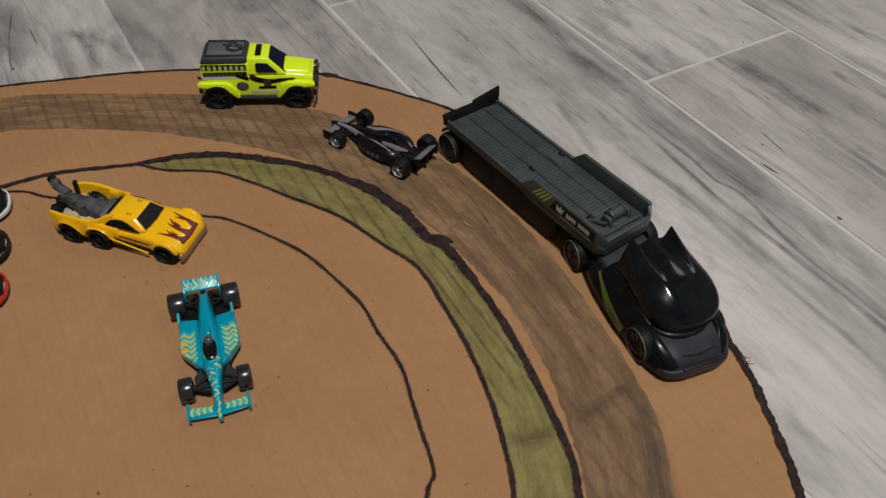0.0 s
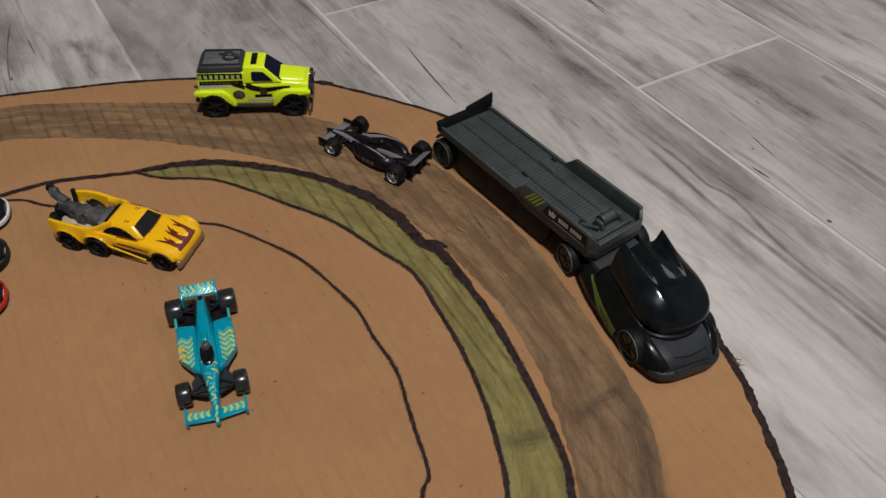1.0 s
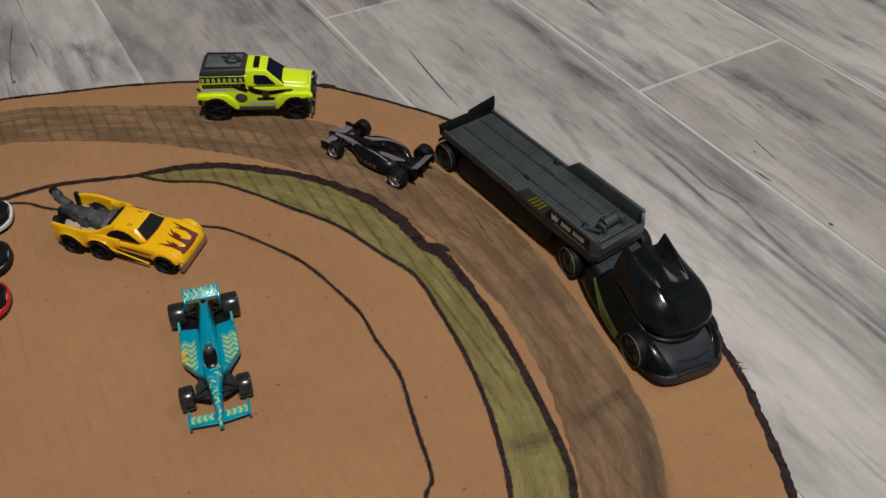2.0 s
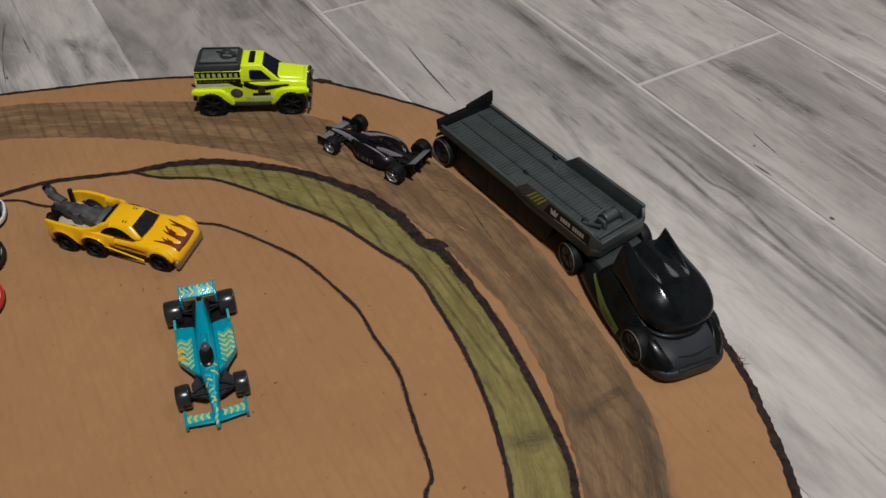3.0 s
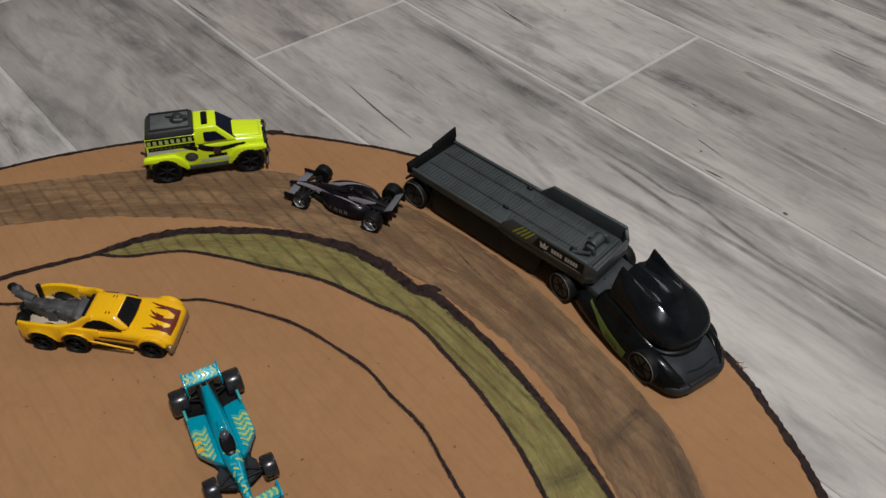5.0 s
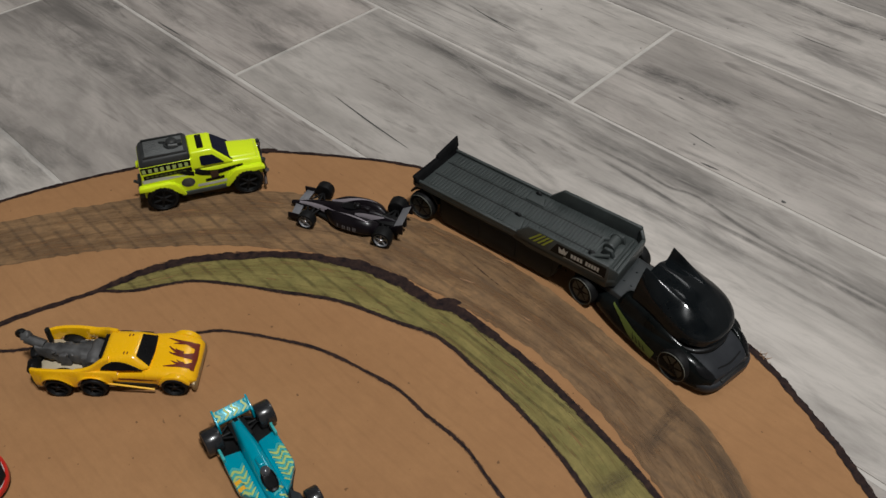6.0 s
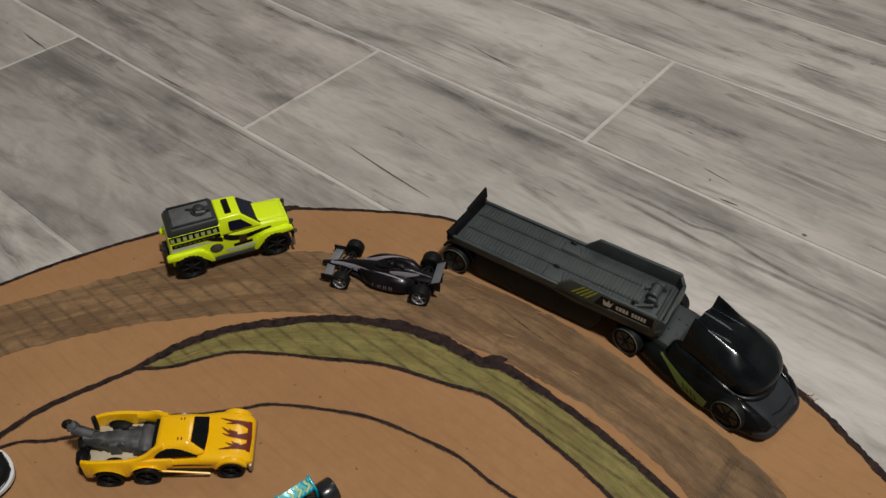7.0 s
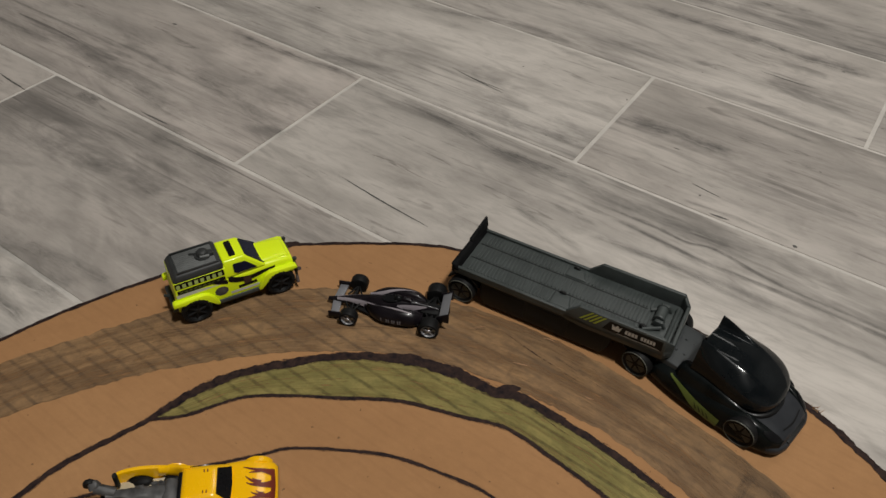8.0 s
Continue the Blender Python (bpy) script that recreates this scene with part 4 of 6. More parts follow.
def offroad_truck(m):
    car = thing("toy_offroad_truck", m, "fluorescent yellow toy off-road truck with grey roof, on cardboard", "toy car", "toy cars on the track board")
    lower = shell([(-0.0345, 0.0118, 0.0118, 0.0085, 0.0200, 7), (-0.030, 0.0126, 0.0122, 0.0075, 0.0225, 7), (-0.004, 0.0126, 0.0122, 0.0070, 0.0240, 7), (0.008, 0.0126, 0.0120, 0.0070, 0.0240, 7),
                   (0.018, 0.0124, 0.0114, 0.0075, 0.0244, 6), (0.030, 0.0122, 0.0108, 0.0085, 0.0232, 6), (0.0352, 0.0116, 0.0100, 0.0100, 0.0216, 5)], 28)
    lo = [(-0.0345, -0.0124, 0.0120), (-0.0040, -0.0124, 0.0120), (-0.0040, 0.0124, 0.0120), (-0.0345, 0.0124, 0.0120)]
    hi = [(-0.0335, -0.0114, 0.0312), (-0.0040, -0.0114, 0.0315), (-0.0040, 0.0114, 0.0315), (-0.0335, 0.0114, 0.0312)]
    box = hull8(lo, hi, 0.0009)
    rear_solid = box.copy()
    part("rear_body", box, M_NEON, car)
    solid = lower.copy()
    body = part("body", lower, M_NEON, car)
    hood = hull8([(0.010, -0.0108, 0.0220), (0.0352, -0.0092, 0.0190), (0.0352, 0.0092, 0.0190), (0.010, 0.0108, 0.0220)],
                 [(0.012, -0.0088, 0.0262), (0.0335, -0.0074, 0.0238), (0.0335, 0.0074, 0.0238), (0.012, 0.0088, 0.0262)], 0.0016)
    part("hood_bulge", hood, M_NEON, car)
    # cab and its windows
    lo = [(-0.0050, -0.0122, 0.0236), (0.0195, -0.0114, 0.0232), (0.0195, 0.0114, 0.0232), (-0.0050, 0.0122, 0.0236)]
    hi = [(-0.0046, -0.0094, 0.0343), (0.0080, -0.0088, 0.0340), (0.0080, 0.0088, 0.0340), (-0.0046, 0.0094, 0.0343)]
    cab = part("cab", hull8(lo, hi, 0.0011), M_NEON, car)
    part("windscreen", pane([lo[1], lo[2], hi[2], hi[1]], 0.13), M_GLASS, cab, "dark blue tinted windscreen")
    for s in (1, -1):
        outline = [(0.0004, s * 0.01165, 0.0264), (0.0022, s * 0.0119, 0.0254), (0.0136, s * 0.01155, 0.0252), (0.0104, s * 0.0107, 0.0284), (0.0078, s * 0.0101, 0.0308), (0.0012, s * 0.01015, 0.0313), (0.0004, s * 0.0104, 0.0306)]
        part("side_window", plate3(outline if s < 0 else outline[::-1]), M_GLASS, cab, "dark tinted side window")
    part("roof_light_bar", block(0.0002, 0.0040, -0.0064, 0.0064, 0.0337, 0.0353, 0.0007), M_SMOKE, car, "black roof light bar")
    # grey hard top with ribbed roof
    lo = [(-0.0338, -0.0116, 0.0306), (-0.0046, -0.0116, 0.0308), (-0.0046, 0.0116, 0.0308), (-0.0338, 0.0116, 0.0306)]
    hi = [(-0.0312, -0.0100, 0.0353), (-0.0046, -0.0100, 0.0357), (-0.0046, 0.0100, 0.0357), (-0.0312, 0.0100, 0.0353)]
    top = part("hard_top", hull8(lo, hi, 0.0014), M_TOPDARK, car, "dark grey moulded hard top")
    part("roof_panel", block(-0.0290, -0.0072, -0.0076, 0.0076, 0.0348, 0.03585, 0.0003), M_ROOFGREY, top, "grey ribbed roof panel")
    for i in range(9):
        y = -0.0064 + i * 0.0016
        part("roof_rib", block(-0.0284, -0.0078, y - 0.00025, y + 0.00025, 0.0357, 0.0360, 0.0), M_ROOFGREY, top)
    part("roof_hatch", lathe([(0.0004, 0.0038), (0.0022, 0.0036), (0.0032, 0.0026), (0.0035, 0.0010), (0.0044, 0.0009), (0.0048, 0.0003), (0.0048, -0.0006)], 22), M_TOPDARK, top, "dark round roof hatch", at=pose(-0.0130, 0.0, 0.0359, 90, 0, 0))
    part("hatch_gear", block(-0.0102, -0.0072, -0.0030, 0.0006, 0.0358, 0.0384, 0.0005), M_TOPDARK, top)
    part("hatch_gear", rod((-0.0150, -0.0030, 0.0377), (-0.0098, -0.0034, 0.0373), 0.0008), M_ROOFGREY, top)
    for s in (1, -1):
        part("roof_rail", block(-0.0300, -0.0060, s * 0.0086 - 0.0005, s * 0.0086 + 0.0005, 0.0349, 0.0365, 0.0003), M_TOPDARK, top)
    part("hatch_arm", rod((-0.0160, 0.0016, 0.0369), (-0.0200, 0.0036, 0.0363), 0.0006), M_TOPDARK, top)
    # boxy fender flares, wheels, bumpers
    rear_flare = [(-0.0372, 0.0156), (-0.0368, 0.0184), (-0.0350, 0.0190), (-0.0195, 0.0190), (-0.0165, 0.0178), (-0.0138, 0.0144), (-0.0110, 0.0084), (-0.0136, 0.0080), (-0.0160, 0.0126), (-0.0186, 0.0150), (-0.0215, 0.0158)]
    front_flare = [(0.0116, 0.0084), (0.0140, 0.0146), (0.0166, 0.0180), (0.0196, 0.0196), (0.0340, 0.0190), (0.0364, 0.0180), (0.0366, 0.0160), (0.0210, 0.0160), (0.0186, 0.0150), (0.0164, 0.0126), (0.0142, 0.0080)]
    for s in (1, -1):
        for x, flare in ((-0.0250, rear_flare), (0.0252, front_flare)):
            part("fender", prism(flare, min(s * 0.0105, s * 0.0147), max(s * 0.0105, s * 0.0147), 0.0008, "y"), M_NEON, car)
            wheel(car, x, s * 0.0118, 0.0088, 0.0072, M_TYRE, M_TYRE, None, 6, s, True)
    part("chassis", block(-0.032, 0.033, -0.0085, 0.0085, 0.0050, 0.0095, 0.0008), M_SKIRT, car, "black plastic chassis")
    part("axle", rod((-0.0250, -0.011, 0.0088), (-0.0250, 0.011, 0.0088), 0.0008), M_CHROME, car)
    part("axle", rod((0.0252, -0.011, 0.0088), (0.0252, 0.011, 0.0088), 0.0008), M_CHROME, car)
    bumper = part("front_bumper", block(0.0352, 0.0376, -0.0115, 0.0115, 0.0095, 0.0120, 0.0008), M_DGREY, car, "dark grey front bumper")
    for s in (1, -1):
        part("bumper_tube", rod((0.0375, s * 0.0078, 0.011), (0.0362, s * 0.0070, 0.0180), 0.0008), M_DGREY, bumper)
        part("corner_lamp", ball((0.0366, s * 0.0098, 0.0198), 0.0014, 0.0014, 0.0014, None, 5, 8), M_DGREY, bumper)
        part("bumper_hook", rod((0.0364, s * 0.0105, 0.0118), (0.0374, s * 0.0146, 0.0152), 0.0009, None, 8, 0.0013), M_HOOK, bumper, "dull brown hook on the bumper's end")
        part("bumper_lug", rod((0.0362, s * 0.0108, 0.0100), (0.0352, s * 0.0160, 0.0056), 0.0008, None, 8, 0.0010), M_HOOK, bumper)
    part("grille", block(0.0335, 0.0360, -0.0068, 0.0068, 0.0128, 0.0185, 0.0006), M_SKIRT, car, "dark front grille")
    for s in (1, -1):
        part("headlight", lathe([(0.0010, -0.0006), (0.0018, -0.0003), (0.0018, 0.0006)], 14, None, (0, 0, 0)), M_CHROME, car, at=pose(0.0352, s * 0.0082, 0.0168, 0, 0, -90))
    part("rear_bumper", block(-0.0375, -0.0340, -0.0105, 0.0105, 0.0090, 0.0118, 0.0006), M_DGREY, car)
    part("tow_hook", rod((-0.0368, 0.0, 0.0130), (-0.0392, 0.0, 0.0150), 0.0009), M_DGREY, car)
    # side prints: ladder, writing bars, dark sweep
    for s in (1, -1):
        part("side_print", decal(rear_solid, [[(-0.0330, 0.0288, 0.0040), (-0.0052, 0.0290, 0.0040)]], "y", 0.00015, s), M_SMOKE, car, "black side band")
        part("ladder_print", decal(rear_solid, [[(-0.0314 + i * 0.0034, 0.0272, 0.0020), (-0.0314 + i * 0.0034, 0.0300, 0.0020)] for i in range(8)], "y", 0.0003, s), M_PALELEMON, car, "row of pale yellow squares")
        part("writing_strip", decal(rear_solid, [[(-0.0325, 0.0243, 0.0028), (-0.0052, 0.0247, 0.0028)]], "y", 0.00018, s), M_SMOKE, car, "dark strip of unreadable print")
        part("writing_strip", decal(rear_solid, [[(-0.0312 + i * 0.0026, 0.0244, 0.0010), (-0.0294 + i * 0.0026, 0.0244, 0.0010)] for i in range(9)], "y", 0.0003, s), M_LIME, car)
        part("sweep_print", decal(solid, [[(-0.0038, 0.0226, 0.0030), (0.0010, 0.0204, 0.0036), (0.0085, 0.0192, 0.0032), (0.0160, 0.0199, 0.0024), (0.0240, 0.0206, 0.0012)]], "y", 0.0002, s), M_SMOKE, car, "dark sweep print")
        part("sweep_print", decal(rear_solid, [[(-0.0128, 0.0158, 0.0020), (-0.0112, 0.0158, 0.0054), (-0.0090, 0.0158, 0.0064), (-0.0068, 0.0158, 0.0054), (-0.0052, 0.0158, 0.0020)]], "y", 0.0003, s), M_WORN, car, "grey round patch print")
        part("sweep_print", decal(rear_solid, [[(-0.0335, 0.0216, 0.0024), (-0.0220, 0.0217, 0.0022), (-0.0130, 0.0208, 0.0018), (-0.0052, 0.0200, 0.0012)]], "y", 0.00022, s), M_PALE, car, "pale grey band print")
        part("sweep_print", decal(rear_solid, [[(-0.0128, 0.0240, 0.0016), (-0.0090, 0.0226, 0.0028), (-0.0045, 0.0210, 0.0030)]], "y", 0.00035, s), M_SMOKE, car, "dark sweep print")
        part("sweep_print", decal(solid, [[(-0.0040, 0.0122, 0.0018), (0.0130, 0.0122, 0.0018)]], "y", 0.0002, s), M_PALE, car, "pale grey sill print")
        part("writing_strip", decal(solid, [[(0.0010, 0.0148, 0.0020), (0.0120, 0.0150, 0.0020)]], "y", 0.0002, s), M_SMOKE, car)
        part("sill", block(-0.0135, 0.0140, min(s * 0.0118, s * 0.0131), max(s * 0.0118, s * 0.0131), 0.0066, 0.0094, 0.0004), M_DECK, car, "grey plastic sill")
        part("badge_print", decal(solid, [[(0.0045, 0.0182, 0.0050), (0.0090, 0.0182, 0.0044)]], "y", 0.0003, s), M_BADGE, car, "dark brown badge")
    return car


offroad_truck(pose(-0.0815, 0.4822, 0, 0, 0, 2.5))

# ---------------------------------------------------------------- yellow muscle car with open rear


def cast(bm, amount, size=0.004, seed=0.0):
    """Roughens a moulded lump, as worn soft castings are."""
    for v in bm.verts:
        v.co += noise.noise_vector(v.co / size + Vector((seed, 0, 0))) * amount
    return bm


def muscle_car(m):
    car = thing("toy_muscle_car", m, "yellow toy muscle car with red flames and grey engine, on cardboard", "toy car", "toy cars on the track board")
    front = shell([(-0.0060, 0.0102, 0.0116, 0.0034, 0.0138, 5), (0.000, 0.0106, 0.0116, 0.0032, 0.0142, 5), (0.010, 0.0108, 0.0114, 0.0030, 0.0146, 5), (0.019, 0.0108, 0.0119, 0.0030, 0.0150, 5),
                   (0.027, 0.0106, 0.0125, 0.0032, 0.0146, 4.6), (0.0335, 0.0110, 0.0122, 0.0040, 0.0130, 4), (0.0375, 0.0106, 0.0110, 0.0052, 0.0108, 3.5), (0.0390, 0.0098, 0.0098, 0.0060, 0.0090, 3)], 30)
    solid = front.copy()
    part("body", front, M_YELLOW, car)
    # low broad cabin, dark windows
    lo = [(-0.0060, -0.0108, 0.0136), (0.0208, -0.0102, 0.0142), (0.0208, 0.0102, 0.0142), (-0.0060, 0.0108, 0.0136)]
    hi = [(-0.0022, -0.0074, 0.0206), (0.0124, -0.0066, 0.0208), (0.0124, 0.0066, 0.0208), (-0.0022, 0.0074, 0.0206)]
    cab = part("cabin", hull8(lo, hi, 0.0022), M_YELLOW, car, at=pose(-0.0014, 0, 0.0006))
    part("windscreen", plate3([(0.0136, -0.0056, 0.0200), (0.0192, -0.0078, 0.0154), (0.0196, -0.0040, 0.0154), (0.0198, 0.0, 0.0153), (0.0196, 0.0040, 0.0154), (0.0192, 0.0078, 0.0154), (0.0136, 0.0056, 0.0200)], 0.0012, 0.0004), M_SMOKE, cab, "black windscreen")
    part("rear_window", plate3([(-0.0029, 0.0050, 0.0194), (-0.0046, 0.0040, 0.0166), (-0.0050, 0.0, 0.0160), (-0.0046, -0.0040, 0.0166), (-0.0029, -0.0050, 0.0194)], 0.0010, 0.0003), M_SMOKE, cab, "black rear window")
    # no real part: a black block paints the shade inside the gap
    part("roof_gap_shade", block(-0.0044, -0.0024, -0.0060, 0.0060, 0.0150, 0.0197, 0.0004), M_SMOKE, cab, "black block for the shade in the gap behind the roof")
    for s in (1, -1):
        outline = []
        for x, z in ((-0.0034, 0.0153), (0.0164, 0.0151), (0.0128, 0.0168), (0.0095, 0.0181), (0.0060, 0.0189), (0.0024, 0.0189), (-0.0008, 0.0178), (-0.0026, 0.0165)):
            outline.append((x, s * (0.01035 - (z - 0.0142) * 0.50), z))
        part("side_window", plate3(outline if s < 0 else outline[::-1]), M_SMOKE, cab, "black side window")
    # rear pillars that run from the roof down to the bed sides
    for s in (1, -1):
        part("rear_pillar", loft([(x, [(y, 0.0120), (y + 0.0026, 0.0124), (y + 0.0024, z - 0.0008), (y + 0.0014, z), (y + 0.0004, z - 0.0006), (y - 0.0004, 0.0150)])
                                  for x, y, z in ((-0.0150, 0.0096, 0.0172), (-0.0110, 0.0092, 0.0174), (-0.0070, 0.0084, 0.0184), (-0.0030, 0.0068, 0.0202), (0.0010, 0.0056, 0.0209))], 0.001, None, s), M_YELLOW, cab)
    for x in (0.0074, 0.0090):
        for y in (-0.0046, 0.0046):
            part("roof_rivet", block(x, x + 0.0006, y - 0.0006, y + 0.0006, 0.0202, 0.02095, 0.0001), M_RED, cab)
    # open rear: floor, two long side walls that bow along the top
    part("bed_floor", block(-0.0372, -0.0050, -0.0096, 0.0096, 0.0050, 0.0108, 0.0005), M_CREAM, car, "cream plastic bed floor")
    for s in (1, -1):
        rows = []
        for x, top, out in spline([(-0.0376, 0.0172, 0.0112), (-0.0330, 0.0181, 0.0122), (-0.0250, 0.0184, 0.0127), (-0.0160, 0.0178, 0.0125), (-0.0080, 0.0166, 0.0121), (-0.0020, 0.0156, 0.0117), (0.0030, 0.0150, 0.0114)], 0.0007):
            # the lower edge arches over the two rear wheels and flares out there
            over = [max(0.0, 0.0074 ** 2 - (x - c) ** 2) ** 0.5 for c in (-0.0265, -0.0094)]
            low = max(0.0062, 0.0066 + max(over)) if x < 0.0 else 0.0100
            lip = out + 0.0008 * min(1.0, max(over) / 0.004)
            rows.append([(x, s * lip, low), (x, s * (lip + 0.0003), low + 0.0009), (x, s * (out + 0.0001), min(low + 0.0030, top - 0.0024)), (x, s * (out - 0.0002), top - 0.0012), (x, s * (out - 0.0007), top - 0.0002), (x, s * (out - 0.0014), top), (x, s * (out - 0.0021), top - 0.0004),
                         (x, s * (out - 0.0024), top - 0.0016), (x, s * (out - 0.0026), low)])
        bm = bmesh.new()
        rings(bm, rows)
        part("bed_side", bm, M_YELLOW, car)
        for x in (-0.0265, -0.0094, 0.0292):
            if x > 0:
                part("wheel_arch", arch(x, 0.0068, 0.0078, s * 0.0100, s * 0.0126, 0.0064, 12, 168), M_YELLOW, car)
            wheel(car, x, s * (0.0106 if x > 0 else 0.0110), 0.0064, 0.0052, M_TYRE, M_TYRE, None, 5, s)
        for x, y in ((-0.0245, 0.0084), (-0.0100, 0.0078)):
            part("wheel_well", ball((x, s * y, 0.0112), 0.0048, 0.0024, 0.0024), M_TYRE, car, "black wheel well in the bed")
    # worn grey engine with its crosswise drum and hook
    eng = shell([(-0.0380, 0.0022, 0.0018, 0.0150, 0.0206, 2.6), (-0.0330, 0.0030, 0.0024, 0.0120, 0.0200, 2.8), (-0.0260, 0.0040, 0.0030, 0.0108, 0.0190, 3.2), (-0.0190, 0.0044, 0.0034, 0.0106, 0.0182, 3.0), (-0.0130, 0.0052, 0.0040, 0.0106, 0.0178, 3.2), (-0.0072, 0.0056, 0.0044, 0.0106, 0.0160, 3.4)], 20)
    engine = part("engine", cast(eng, 0.0009, 0.0022), M_WORN, car, "worn dark grey engine block")
    for x0, x1, y, z in ((-0.0270, -0.0215, 0.0048, 0.0176), (-0.0165, -0.0085, 0.0060, 0.0170)):
        part("engine_block", cast(hull8([(x0, -y, 0.0110), (x1, -y, 0.0110), (x1, y, 0.0110), (x0, y, 0.0110)], [(x0 + 0.0006, -y * 0.8, z), (x1 - 0.0006, -y * 0.8, z), (x1 - 0.0006, y * 0.8, z), (x0 + 0.0006, y * 0.8, z)], 0.0008), 0.0004, 0.002, x0 * 700), M_WORN, engine)
    part("engine_drum", cast(lathe([(0.0012, -0.0072), (0.0030, -0.0070), (0.0036, -0.0058), (0.0037, -0.0020), (0.0034, 0.0030), (0.0030, 0.0052), (0.0012, 0.0058)], 16, None, (-0.0100, 0.0, 0.0148)), 0.0006, 0.003, 4.0), M_WORN, engine)
    rng, bits = random.Random(21), bmesh.new()
    for i in range(26):
        x = rng.uniform(-0.0345, -0.0090)
        wide = 0.0022 + 0.0034 * (x + 0.0345) / 0.0255
        top = 0.0192 - 0.0034 * (x + 0.0345) / 0.0255
        r = rng.uniform(0.0006, 0.0013)
        ball((x, rng.uniform(-wide, wide), top + rng.uniform(-0.0012, 0.0002)), r * rng.uniform(0.8, 1.8), r, r, bits, 5, 8)
    tagged(part("engine_detail", cast(bits, 0.0004, 0.0015), M_WORN, engine), kind="stuff")
    part("hook_collar", cast(ball((-0.0432, 0.0034, 0.0222), 0.0030, 0.0026, 0.0026), 0.0008, 0.002, 9.0), M_WORN, engine)
    part("hook_arm", cast(rod((-0.0428, 0.0028, 0.0214), (-0.0340, 0.0008, 0.0190), 0.0023, None, 10), 0.0005, 0.003, 2.0), M_WORN, engine)
    part("hook_eye", cast(lathe([(0.0012, -0.0012), (0.0026, -0.0010), (0.0029, 0.0), (0.0026, 0.0010), (0.0012, 0.0012)], 14, None, (-0.0452, 0.0042, 0.0226)), 0.0004, 0.002, 12.0), M_TYRE, engine, "dark hook eye")
    part("hook_post", rod((-0.0355, 0.0072, 0.0130), (-0.0352, 0.0076, 0.0212), 0.0012), M_SKIRT, engine)
    for z, y in ((0.0060, -0.0050), (0.0120, -0.0055), (0.0085, -0.0005), (0.0135, 0.0005), (0.0090, 0.0045)):
        part("tail_lump", cast(ball((-0.0392, y, z), 0.0032, 0.0042, 0.0040), 0.0008, 0.003, y * 900), M_TYRE, car, "black worn tail casting")
    part("chassis", block(-0.0390, 0.0375, -0.0100, 0.0100, 0.0022, 0.0048, 0.0006), M_CREAM, car, "tarnished base plate")
    part("bumper", block(0.0366, 0.0390, -0.0116, 0.0116, 0.0016, 0.0074, 0.0011), M_BUMPER, car, "tarnished gilt front bumper")
    for s in (1, -1):
        # the recess is not cut in; a charcoal solid stands for its shade
        part("door_recess_shade", hull8([(0.0000, s * 0.0106, 0.0030), (0.0205, s * 0.0106, 0.0030), (0.0205, s * 0.0098, 0.0030), (0.0000, s * 0.0098, 0.0030)],
                                 [(-0.0040, s * 0.0116, 0.0092), (0.0205, s * 0.0114, 0.0070), (0.0205, s * 0.0098, 0.0070), (-0.0040, s * 0.0098, 0.0092)], 0.0005), M_SKIRT, car, "charcoal solid for the shade in the recess under the door")
        part("side_pipe", rod((-0.0050, s * 0.0118, 0.0090), (0.0190, s * 0.0120, 0.0040), 0.00045), M_YELLOW, car, "yellow side strake")
    # flames
    flames = [[(0.0240, -0.0070, 0.0003), (0.0275, -0.0066, 0.0010), (0.0310, -0.0060, 0.0015), (0.0345, -0.0055, 0.0022), (0.0368, -0.0048, 0.0034)],
              [(0.0270, -0.0040, 0.0003), (0.0288, -0.0048, 0.0008), (0.0312, -0.0052, 0.0011), (0.0335, -0.0052, 0.0014)],
              [(0.0294, -0.0033, 0.0003), (0.0306, -0.0042, 0.0007), (0.0330, -0.0046, 0.0012)],
              [(0.0249, 0.0002, 0.0003), (0.0272, -0.0006, 0.0009), (0.0300, -0.0008, 0.0017), (0.0335, -0.0008, 0.0023), (0.0366, -0.0002, 0.0036)],
              [(0.0244, 0.0032, 0.0003), (0.0262, 0.0018, 0.0009), (0.0285, 0.0006, 0.0013), (0.0312, 0.0002, 0.0015)],
              [(0.0276, 0.0022, 0.0003), (0.0292, 0.0012, 0.0009), (0.0318, 0.0006, 0.0012)],
              [(0.0233, 0.0075, 0.0003), (0.0265, 0.0066, 0.0009), (0.0300, 0.0060, 0.0014), (0.0335, 0.0056, 0.0022), (0.0368, 0.0050, 0.0034)],
              [(0.0261, 0.0048, 0.0003), (0.0284, 0.0050, 0.0009), (0.0312, 0.0054, 0.0013)]]
    part("flame_print", decal(solid, flames), M_RED, car, "dark red flame print")
    part("flame_base", decal(solid, [[(0.0369, -0.0070, 0.0016), (0.0371, 0.0, 0.0020), (0.0369, 0.0070, 0.0016)]], lift=0.00012), M_RED, car, "dark red strip above the bumper")
    for s in (1, -1):
        part("flame_print", decal(solid, [[(0.021, 0.0102, 0.0006), (0.012, 0.0106, 0.0014), (0.004, 0.0112, 0.0010), (-0.003, 0.0116, 0.0004)]], "y", 0.00012, s), M_RED, car, "dark red side flame")
    return car


muscle_car(pose(-0.1331, 0.3522, 0, 0, 0, -17.0) @ Matrix.Diagonal((0.975, 1.15, 1.0, 1.0)))

# ---------------------------------------------------------------- hauler: trailer


